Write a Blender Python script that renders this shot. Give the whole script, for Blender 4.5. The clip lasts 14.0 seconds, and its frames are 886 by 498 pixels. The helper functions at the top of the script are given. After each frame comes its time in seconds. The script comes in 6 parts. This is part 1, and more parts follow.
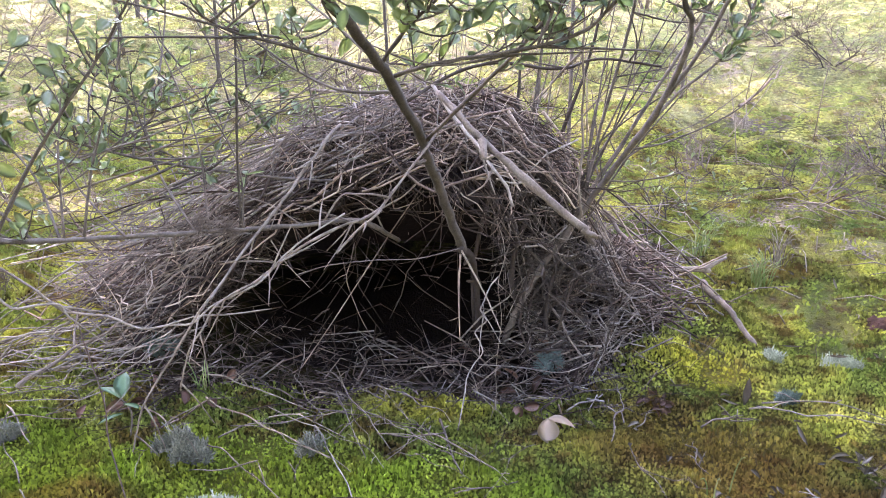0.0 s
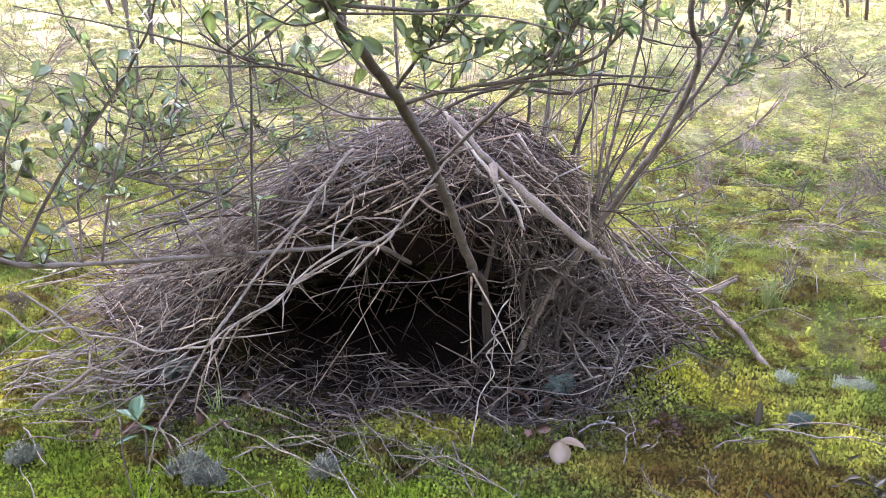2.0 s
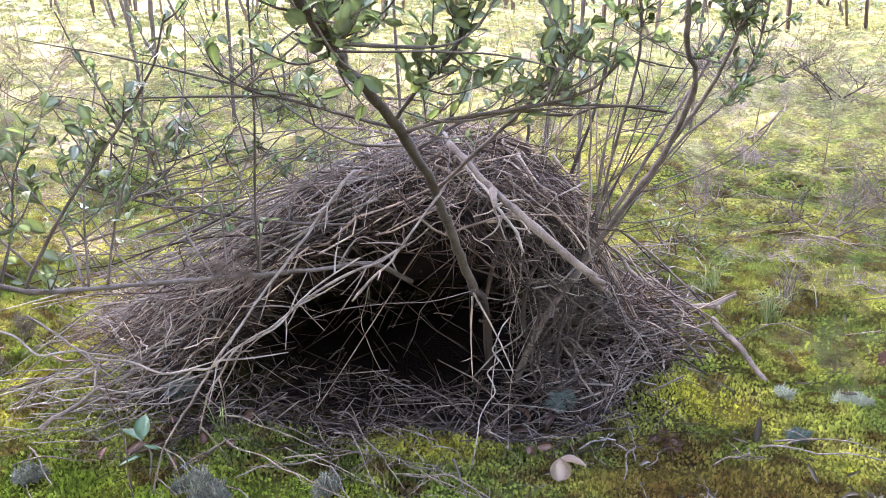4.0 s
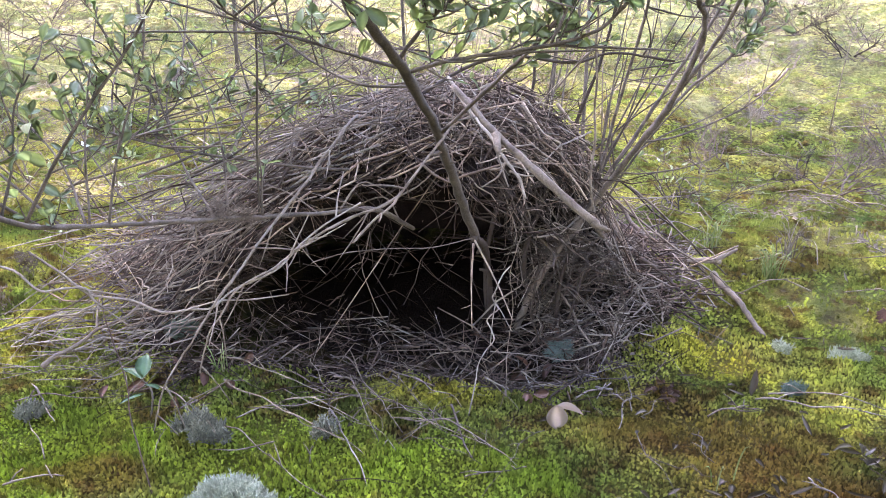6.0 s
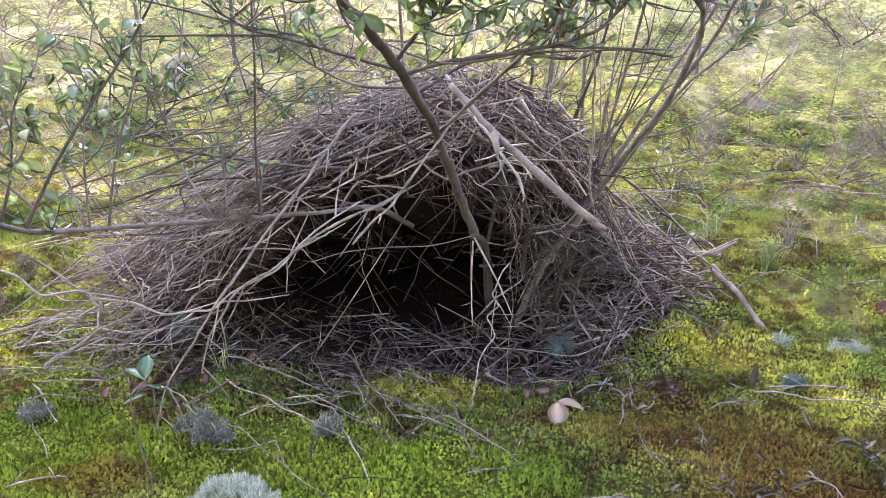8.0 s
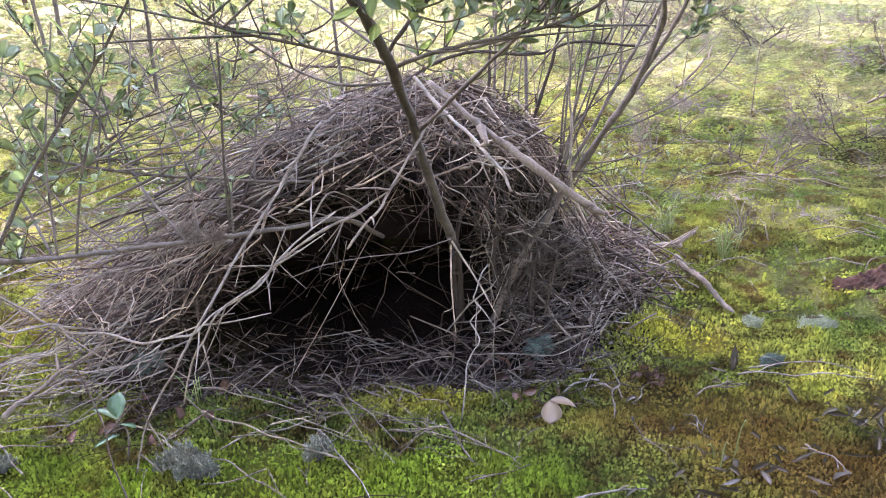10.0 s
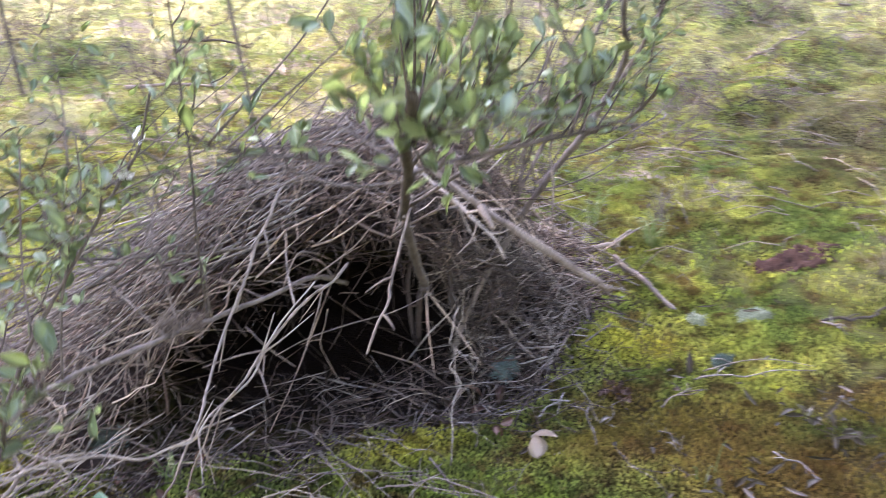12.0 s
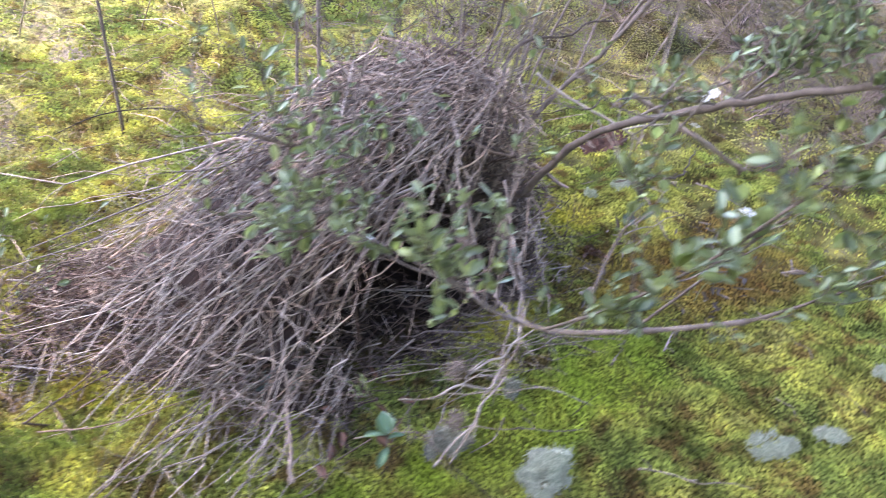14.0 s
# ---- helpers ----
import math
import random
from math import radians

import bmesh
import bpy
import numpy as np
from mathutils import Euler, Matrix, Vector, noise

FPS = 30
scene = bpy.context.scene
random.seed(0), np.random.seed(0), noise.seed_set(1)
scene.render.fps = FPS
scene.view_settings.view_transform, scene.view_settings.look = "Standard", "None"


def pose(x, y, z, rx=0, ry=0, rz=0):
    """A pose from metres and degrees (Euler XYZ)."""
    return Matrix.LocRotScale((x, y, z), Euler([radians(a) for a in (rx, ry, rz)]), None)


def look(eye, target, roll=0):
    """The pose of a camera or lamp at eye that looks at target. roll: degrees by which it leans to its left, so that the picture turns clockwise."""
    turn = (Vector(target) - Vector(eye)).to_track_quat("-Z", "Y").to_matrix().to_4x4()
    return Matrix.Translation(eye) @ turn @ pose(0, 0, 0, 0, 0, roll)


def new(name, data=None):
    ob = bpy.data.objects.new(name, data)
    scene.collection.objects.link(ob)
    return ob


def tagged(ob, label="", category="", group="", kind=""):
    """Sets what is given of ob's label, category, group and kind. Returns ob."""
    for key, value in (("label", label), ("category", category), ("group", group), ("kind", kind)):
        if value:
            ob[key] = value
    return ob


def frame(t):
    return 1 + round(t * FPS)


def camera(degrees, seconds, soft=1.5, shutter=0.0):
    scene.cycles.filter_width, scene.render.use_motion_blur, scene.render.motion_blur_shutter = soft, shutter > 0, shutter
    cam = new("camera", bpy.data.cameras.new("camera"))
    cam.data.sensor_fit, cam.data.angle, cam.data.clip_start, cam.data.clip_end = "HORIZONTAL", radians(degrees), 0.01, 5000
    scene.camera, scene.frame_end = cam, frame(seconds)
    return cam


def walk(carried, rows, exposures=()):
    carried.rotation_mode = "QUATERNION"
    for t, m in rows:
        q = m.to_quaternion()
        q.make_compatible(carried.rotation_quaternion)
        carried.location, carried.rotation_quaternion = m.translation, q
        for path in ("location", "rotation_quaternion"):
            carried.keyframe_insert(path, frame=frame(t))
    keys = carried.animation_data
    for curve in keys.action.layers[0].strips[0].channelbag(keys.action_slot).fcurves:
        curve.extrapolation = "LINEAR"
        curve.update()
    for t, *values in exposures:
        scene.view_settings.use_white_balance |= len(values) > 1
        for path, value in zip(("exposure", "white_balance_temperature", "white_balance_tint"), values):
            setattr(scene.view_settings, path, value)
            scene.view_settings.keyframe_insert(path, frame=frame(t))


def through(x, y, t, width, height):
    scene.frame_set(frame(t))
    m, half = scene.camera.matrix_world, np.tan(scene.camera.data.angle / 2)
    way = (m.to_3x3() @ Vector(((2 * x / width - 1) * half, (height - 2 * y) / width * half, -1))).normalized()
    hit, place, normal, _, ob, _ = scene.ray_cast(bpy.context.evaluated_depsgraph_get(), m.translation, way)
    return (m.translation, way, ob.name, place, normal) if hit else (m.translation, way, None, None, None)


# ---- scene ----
cam = camera(56.0, 14.0, soft=0.8, shutter=0.35)
PATH = [
    (0, (0.045, 0.003, 0.899), (-0.013, 1.876, 0.201), 0.3),
    (0.5, (0.043, -0.012, 0.904), (-0.031, 1.868, 0.227), 0.2),
    (1, (0.043, -0.008, 0.903), (-0.042, 1.87, 0.222), 0.4),
    (1.5, (0.046, -0.003, 0.903), (-0.025, 1.878, 0.226), 0.4),
    (2, (0.043, -0.011, 0.907), (-0.04, 1.879, 0.257), -0.1),
    (2.5, (0.033, -0.011, 0.916), (-0.056, 1.887, 0.289), -0.8),
    (2.7, (0.031, -0.007, 0.924), (-0.058, 1.891, 0.302), -0.7),
    (4.8, (0.057, -0.028, 0.937), (-0.028, 1.855, 0.27), 0.0),
    (5, (0.058, -0.02, 0.927), (-0.028, 1.857, 0.242), 0.3),
    (5.5, (0.052, -0.024, 0.92), (-0.037, 1.841, 0.203), 0.6),
    (6, (0.047, -0.025, 0.919), (-0.044, 1.834, 0.186), 0.7),
    (6.5, (0.053, -0.025, 0.92), (-0.035, 1.828, 0.175), 0.9),
    (7, (0.057, -0.031, 0.929), (-0.042, 1.821, 0.181), 0.5),
    (7.2, (0.055, -0.033, 0.936), (-0.049, 1.816, 0.18), 0.4),
    (9.3, (-0.012, 0.004, 0.892), (-0.016, 1.859, 0.145), -2.1),
    (9.5, (-0.033, 0.001, 0.881), (-0.015, 1.86, 0.142), -2.6),
    (10, (-0.06, -0.001, 0.884), (0.036, 1.871, 0.185), -2.4),
    (10.5, (-0.082, 0.009, 0.845), (0.068, 1.889, 0.179), -2.1),
    (11, (-0.09, 0.001, 0.882), (0.061, 1.876, 0.201), -2.3),
    (11.5, (-0.12, 0.028, 0.88), (0.048, 1.883, 0.152), -3.1),
    (12, (-0.235, 0.129, 1.089), (0.158, 1.891, 0.23), -3.6),
    (12.5, (-0.425, 0.13, 1.375), (0.44, 1.621, 0.361), 1.3),
    (13, (-0.913, 0.131, 1.52), (0.259, 1.409, 0.524), 5.7),
    (13.5, (-1.185, 0.341, 1.384), (0.117, 1.455, 0.351), 7.6),
    (14, (-1.469, 0.558, 1.248), (-0.13, 1.612, 0.199), 6.7),
]
SKY, SUN_POWER, EXPOSURE = 0.15, 1.5, 4.3
walk(cam, [(t, look(eye, target, roll)) for t, eye, target, roll in PATH], [(0.0, EXPOSURE, 6850, 35), (11.8, EXPOSURE, 6850, 35), (12.8, EXPOSURE - 0.15, 6750, 34), (14.0, EXPOSURE - 0.15, 6600, 33)])

# ---- light: sun behind the heap, sky above ----
SUN_ELEVATION, SUN_AZIMUTH = radians(46), radians(-32)   # azimuth from +y towards +x
to_sun = Vector((math.sin(SUN_AZIMUTH) * math.cos(SUN_ELEVATION), math.cos(SUN_AZIMUTH) * math.cos(SUN_ELEVATION), math.sin(SUN_ELEVATION)))
world = bpy.data.worlds.new("sky")
scene.world = world
world.use_nodes = True
sky = world.node_tree.nodes.new("ShaderNodeTexSky")
sky.sky_type, sky.sun_disc = "NISHITA", False
sky.sun_elevation, sky.sun_rotation = SUN_ELEVATION, SUN_AZIMUTH
world.node_tree.links.new(sky.outputs[0], world.node_tree.nodes["Background"].inputs[0])
world.node_tree.nodes["Background"].inputs[1].default_value = SKY
sun = new("sun", bpy.data.lights.new("sun", "SUN"))
sun.data.energy, sun.data.angle, sun.data.color = SUN_POWER, radians(0.6), (1.0, 0.97, 0.92)
sun.rotation_euler = to_sun.to_track_quat("Z", "Y").to_euler()


# ---- numbers: noise and terrain ----
def hash2(i, j, seed):
    n = (i.astype(np.int64) * 374761393 + j.astype(np.int64) * 668265263 + seed * 974634721) & 0x7FFFFFFF
    n = ((n ^ (n >> 13)) * 1274126177) & 0x7FFFFFFF
    return ((n ^ (n >> 16)) & 0xFFFF) / 65535.0


def smooth_noise(x, y, size, seed=0):
    """Value noise between 0 and 1 with cells of that size."""
    x, y = np.asarray(x, float) / size, np.asarray(y, float) / size
    i, j = np.floor(x).astype(np.int64), np.floor(y).astype(np.int64)
    u, v = x - i, y - j
    u, v = u * u * (3 - 2 * u), v * v * (3 - 2 * v)
    a, b, c, d = (hash2(i + p, j + q, seed) for p, q in ((0, 0), (1, 0), (0, 1), (1, 1)))
    return (a * (1 - u) + b * u) * (1 - v) + (c * (1 - u) + d * u) * v


def litter_height(x, y):
    """Litter and earth heaped beside the den."""
    m = 0.17 * np.exp(-((x - 0.42) / 0.21) ** 2 - ((y - 2.02) / 0.25) ** 2)
    return m + 0.07 * np.exp(-((x + 0.62) / 0.25) ** 2 - ((y - 1.78) / 0.2) ** 2)


LITTER_X = (-0.90, -0.72, -0.56, -0.34, -0.10, 0.13, 0.31, 0.44, 0.54, 0.60, 0.66)
LITTER_Y = (1.95, 1.62, 1.48, 1.54, 1.55, 1.49, 1.55, 1.69, 1.81, 2.00, 2.5)


def litter_front(x, y):
    """How far a spot lies behind the ragged front rim of the litter."""
    ragged = 0.10 * (smooth_noise(x, y, 0.09, 41) - 0.5) + 0.05 * (smooth_noise(x, y, 0.03, 42) - 0.5)
    return np.asarray(y, float) - np.interp(x, LITTER_X, LITTER_Y) + ragged


def terrain(x, y):
    """The ground's height."""
    x, y = np.asarray(x, float), np.asarray(y, float)
    far = np.clip((np.hypot(x, y - 1.4) - 1.0) / 1.5, 0, 1)
    z = 0.035 * np.clip(y - 1.9, 0, 40) - 0.012 * np.clip(x, -3, 3) * np.clip(1.2 - 0.1 * y, 0, 1)
    z = z + (0.03 + 0.05 * far) * (smooth_noise(x, y, 0.33, 1) - 0.5) + 0.12 * far * (smooth_noise(x, y, 1.3, 2) - 0.5)
    z = z + litter_height(x, y) * 0.85 + 0.13 * far * np.clip(smooth_noise(x, y, 0.42, 5) * 1.5 - 0.5, 0, 1)
    return z + 0.034 * (smooth_noise(x, y, 0.12, 3) - 0.5) + 0.05 * far * (smooth_noise(x, y, 0.19, 6) - 0.5) + 0.5 * np.clip((np.hypot(x, y) - 9) / 30, 0, 1) * (smooth_noise(x, y, 6.0, 4))


GRID_X, GRID_Y, GRID_STEP = -3.0, 0.0, 0.02
GRID = terrain(*np.meshgrid(GRID_X + GRID_STEP * np.arange(420), GRID_Y + GRID_STEP * np.arange(310))).tolist()


def ground_z(x, y):
    """The ground's height at one spot."""
    u, v = (x - GRID_X) / GRID_STEP, (y - GRID_Y) / GRID_STEP
    i, j = int(math.floor(u)), int(math.floor(v))
    if not (0 <= i < 419 and 0 <= j < 309):
        return float(terrain(x, y))
    u, v = u - i, v - j
    a, b = GRID[j], GRID[j + 1]
    return (a[i] * (1 - u) + a[i + 1] * u) * (1 - v) + (b[i] * (1 - u) + b[i + 1] * u) * v


HEAP = Vector((-0.06, 1.80, 0.0))
HEAP_TOP = 0.555


def heap_reach(a):
    """How far the heap reaches from its middle, by direction: a long flank to one side."""
    c, s = np.cos(a), np.sin(a)
    rx = np.where(c < 0, 0.84, 0.50)
    ry = np.where(s < 0, 0.45, 0.62)
    return 1 / np.sqrt((c / rx) ** 2 + (s / ry) ** 2)


def heap_share(x, y):
    """0 in the middle of the heap, 1 at its rim."""
    dx, dy = np.asarray(x, float) - HEAP.x, np.asarray(y, float) - HEAP.y
    return np.hypot(dx, dy) / heap_reach(np.arctan2(dy, dx))


def roof_z(x, y):
    """The height of the heap's back: steep on one side, a straight slope on the other."""
    dx, dy = np.asarray(x, float) - HEAP.x, np.asarray(y, float) - HEAP.y
    c = dx / (np.hypot(dx, dy) + 1e-6)
    power = 2.0 + np.where(c > 0, 0.9 * c, 0.65 * c)
    return HEAP_TOP * np.clip(1 - 0.88 * np.clip(heap_share(x, y), 0, 1.2) ** power, 0.0, 1)


def den_arch(x):
    """The height of the hollow's mouth."""
    u = np.asarray(x, float) + 0.12
    left = np.clip(1 - np.clip(-u / 0.49, 0, 1) ** 1.5, 0, 1) ** 0.67
    right = np.clip(1 - np.clip(u / 0.36, 0, 1) ** 2.6, 0, 1) ** 0.5
    return 0.435 * np.where(u < 0, left, right)


def in_den(x, y, z):
    """Inside the hollow under the heap, or before its mouth."""
    return (z < den_arch(x)) & (y < 2.16)


# ---- meshes ----
class Bag:
    """Gathers pieces of one mesh."""

    def __init__(self):
        self.v, self.f, self.n = [], [], 0

    def add(self, verts, faces):
        self.v.append(np.asarray(verts, float))
        self.f.extend((np.asarray(faces) + self.n).tolist())
        self.n += len(verts)

    def mesh(self, name, smooth=True):
        me = bpy.data.meshes.new(name)
        me.from_pydata(np.concatenate(self.v).tolist(), [], self.f)
        if smooth:
            me.shade_smooth()
        return me


def quads_mesh(name, verts, tris, smooth=False):
    """A big mesh of triangles straight from arrays."""
    me = bpy.data.meshes.new(name)
    me.vertices.add(len(verts))
    me.vertices.foreach_set("co", np.asarray(verts, np.float32).ravel())
    me.loops.add(tris.size)
    me.loops.foreach_set("vertex_index", tris.astype(np.int32).ravel())
    me.polygons.add(len(tris))
    me.polygons.foreach_set("loop_start", np.arange(0, tris.size, tris.shape[1], dtype=np.int32))
    me.polygons.foreach_set("use_smooth", np.full(len(tris), smooth))
    me.update(calc_edges=True)
    me.validate()
    return me


def spline(points, per=5):
    """A smooth line through the points."""
    p = [np.array(q, float) for q in points]
    p = [2 * p[0] - p[1], *p, 2 * p[-1] - p[-2]]
    out = []
    for k in range(1, len(p) - 2):
        for i in range(per):
            t = i / per
            a, b, c, d = p[k - 1:k + 3]
            out.append(0.5 * (2 * b + (c - a) * t + (2 * a - 5 * b + 4 * c - d) * t * t + (3 * b - a - 3 * c + d) * t ** 3))
    out.append(p[-2])
    return np.array(out)


def cross(a, b):
    a, b = np.asarray(a).T, np.asarray(b).T
    return np.stack([a[1] * b[2] - a[2] * b[1], a[2] * b[0] - a[0] * b[2], a[0] * b[1] - a[1] * b[0]], -1)


def prisms(bag, p, q, r0, r1, sides=3):
    """Many thin straight tapered bits at once."""
    p, q = np.asarray(p, float), np.asarray(q, float)
    n = len(p)
    d = q - p
    d /= np.sqrt((d * d).sum(1))[:, None] + 1e-12
    a = cross(d, np.array([0.31, 0.87, 0.39])[None])
    a /= np.sqrt((a * a).sum(1))[:, None] + 1e-12
    b = cross(d, a)
    w = np.arange(sides) * 2 * math.pi / sides
    ring = np.cos(w)[None, :, None] * a[:, None] + np.sin(w)[None, :, None] * b[:, None]
    r0, r1 = np.broadcast_to(r0, n)[:, None, None], np.broadcast_to(r1, n)[:, None, None]
    verts = np.concatenate([p[:, None] + ring * r0, q[:, None] + ring * r1], 1)
    j = np.arange(sides)
    local = np.stack([j, (j + 1) % sides, (j + 1) % sides + sides, j + sides], -1)
    bag.add(verts.reshape(-1, 3), (local[None] + (np.arange(n) * 2 * sides)[:, None, None]).reshape(-1, 4))


def leaf_cloud(bag, centres, size, rng):
    """Many small folded leaves at once."""
    c = np.asarray(centres, float)
    n = len(c)
    d = rng.normal(size=(n, 3)) * (1, 1, 0.7)
    d /= np.sqrt((d * d).sum(1))[:, None] + 1e-12
    o = cross(d, rng.normal(size=(n, 3)))
    o /= np.sqrt((o * o).sum(1))[:, None] + 1e-12
    s = (size * rng.uniform(0.7, 1.3, n))[:, None]
    up = cross(d, o) * s * 0.12
    verts = np.stack([c - d * s * 0.5, c + o * s * 0.25 + up, c + d * s * 0.5, c - o * s * 0.25 + up], 1)
    local = np.array([(0, 1, 2), (0, 2, 3)])
    bag.add(verts.reshape(-1, 3), (local[None] + (np.arange(n) * 4)[:, None, None]).reshape(-1, 3))


def tube(line, radii, sides=6):
    """A closed tapered tube along a line."""
    line = np.asarray(line, float)
    n = len(line)
    d = np.empty_like(line)
    d[1:-1], d[0], d[-1] = line[2:] - line[:-2], line[1] - line[0], line[-1] - line[-2]
    d /= np.sqrt((d * d).sum(1))[:, None] + 1e-12
    ref = (0.31, 0.17, 0.93) if abs(d[0] @ (0.31, 0.17, 0.93)) < 0.85 else (0.9, -0.3, 0.1)
    a = cross(d, ref)
    a /= np.sqrt((a * a).sum(1))[:, None] + 1e-12
    b = cross(d, a)
    w = np.arange(sides) * 2 * math.pi / sides
    r = np.asarray(radii, float)[:, None, None]
    ring = line[:, None, :] + r * (np.cos(w)[None, :, None] * a[:, None, :] + np.sin(w)[None, :, None] * b[:, None, :])
    verts = np.concatenate([ring.reshape(-1, 3), line[:1] - d[:1] * radii[0] * 0.3, line[-1:] + d[-1:] * radii[-1] * 0.6])
    return verts, tube_faces(n, sides)


TUBE_FACES = {}


def tube_faces(n, sides):
    """The quads of a tube's side and the triangles of its ends."""
    if (n, sides) not in TUBE_FACES:
        i, j = np.meshgrid(np.arange(n - 1), np.arange(sides), indexing="ij")
        k = (j + 1) % sides
        quads = np.stack([i * sides + j, i * sides + k, (i + 1) * sides + k, (i + 1) * sides + j], -1).reshape(-1, 4)
        j = np.arange(sides)
        k = (j + 1) % sides
        ends = np.concatenate([np.stack([0 * j + n * sides, k, j], -1), np.stack([0 * j + n * sides + 1, (n - 1) * sides + j, (n - 1) * sides + k], -1)])
        TUBE_FACES[n, sides] = (quads, ends)
    return TUBE_FACES[n, sides]


class Loose(Bag):
    """A Bag whose faces may have three or four corners."""

    def add(self, verts, faces):
        self.v.append(np.asarray(verts, float))
        for group in faces if isinstance(faces, tuple) else (faces,):
            self.f.extend((np.asarray(group) + self.n).tolist())
        self.n += len(verts)


SLIM = 0.64


def branch(bag, points, r0, r1, sides=7, per=5, rough=0.08, rng=random):
    """One limb: a smooth tapered tube with knots and small bends."""
    r0, r1 = r0 * SLIM, r1 * SLIM
    line = spline(points, per)
    n = len(line)
    for i in range(1, n - 1):
        line[i] += np.array([rng.gauss(0, 1), rng.gauss(0, 1), rng.gauss(0, 1)]) * r0 * 0.12
    radii = [(r0 + (r1 - r0) * i / (n - 1)) * (1 + rng.uniform(-rough, rough) + (0.22 if rng.random() < 0.12 else 0)) for i in range(n)]
    bag.add(*tube(line, radii, sides))
    return line


def part(name, bag, material, parent=None, label="", smooth=True):
    """One mesh object under a thing."""
    me = bag.mesh(name, smooth) if isinstance(bag, Bag) else bag
    if not me.materials:
        me.materials.append(material)
    ob = new(name, me)
    ob.parent = parent
    if label:
        tagged(ob, label)
    return ob


def thing(name, place, label, category, group="", kind=""):
    ob = new(name)
    ob.empty_display_size = 0.05
    ob.location = place
    return tagged(ob, label, category, group, kind)


def at_base(ob, place):
    """Keeps a part's geometry in the world's numbers under an Empty that stands elsewhere."""
    ob.matrix_parent_inverse = Matrix.Translation(-Vector(place))
    return ob


# ---- materials ----
def nodes_of(name):
    m = bpy.data.materials.new(name)
    m.use_nodes = True
    nt = m.node_tree
    return m, nt, nt.nodes["Principled BSDF"]


def add_node(nt, kind, **values):
    n = nt.nodes.new("ShaderNode" + kind)
    for key, value in values.items():
        n.inputs[key].default_value = value
    return n


def link(nt, a, b):
    nt.links.new(a, b)


def object_noise(nt, scale, detail=4.0, rough=0.6):
    co = nt.nodes.new("ShaderNodeTexCoord")
    n = add_node(nt, "TexNoise", Scale=scale, Detail=detail, Roughness=rough)
    link(nt, co.outputs["Object"], n.inputs["Vector"])
    return n.outputs["Fac"]


def ramp(nt, fac, *stops):
    r = nt.nodes.new("ShaderNodeValToRGB")
    e = r.color_ramp.elements
    while len(e) < len(stops):
        e.new(0.5)
    for el, (at, col) in zip(e, stops):
        el.position, el.color = at, (*col, 1)
    link(nt, fac, r.inputs[0])
    return r.outputs[0]


def mix(nt, fac, a, b, how="MIX"):
    m = nt.nodes.new("ShaderNodeMix")
    m.data_type, m.blend_type = "RGBA", how
    for src, idx in ((fac, 0), (a, 6), (b, 7)):
        if isinstance(src, (int, float)):
            m.inputs[idx].default_value = src
        elif isinstance(src, tuple):
            m.inputs[idx].default_value = (*src, 1)
        else:
            link(nt, src, m.inputs[idx])
    return m.outputs[2]


def calc(nt, how, a, b=0.0):
    m = nt.nodes.new("ShaderNodeMath")
    m.operation = how
    for src, idx in ((a, 0), (b, 1)):
        if isinstance(src, (int, float)):
            m.inputs[idx].default_value = src
        else:
            link(nt, src, m.inputs[idx])
    return m.outputs[0]


def any_random(nt):
    """A number for each object and each loose piece of a mesh."""
    o = nt.nodes.new("ShaderNodeObjectInfo").outputs["Random"]
    g = nt.nodes.new("ShaderNodeNewGeometry").outputs["Random Per Island"]
    return calc(nt, "FRACT", calc(nt, "ADD", o, g))


def bump(nt, bsdf, height, strength, distance):
    b = add_node(nt, "Bump", Strength=strength, Distance=distance)
    link(nt, height, b.inputs["Height"])
    link(nt, b.outputs[0], bsdf.inputs["Normal"])


def bark(name, *tones, stain=(0.07, 0.06, 0.05), roughness=0.85, size=1.0):
    """Bark or dead wood: tones by piece, grain and dark stains."""
    m, nt, bsdf = nodes_of(name)
    base = ramp(nt, any_random(nt), *[(i / max(1, len(tones) - 1), c) for i, c in enumerate(tones)])
    fine, coarse = object_noise(nt, 420 / size, 5), object_noise(nt, 35 / size, 3)
    col = mix(nt, ramp(nt, coarse, (0.42, (0, 0, 0)), (0.7, (0.75, 0.75, 0.75))), base, stain)
    col = mix(nt, 0.75, col, ramp(nt, fine, (0.3, (0.45, 0.45, 0.45)), (0.75, (1.35, 1.32, 1.28))), "MULTIPLY")
    link(nt, col, bsdf.inputs["Base Color"])
    bsdf.inputs["Roughness"].default_value = roughness
    bsdf.inputs["Specular IOR Level"].default_value = 0.06
    bump(nt, bsdf, fine, 0.5, 0.0015 * size)
    return m


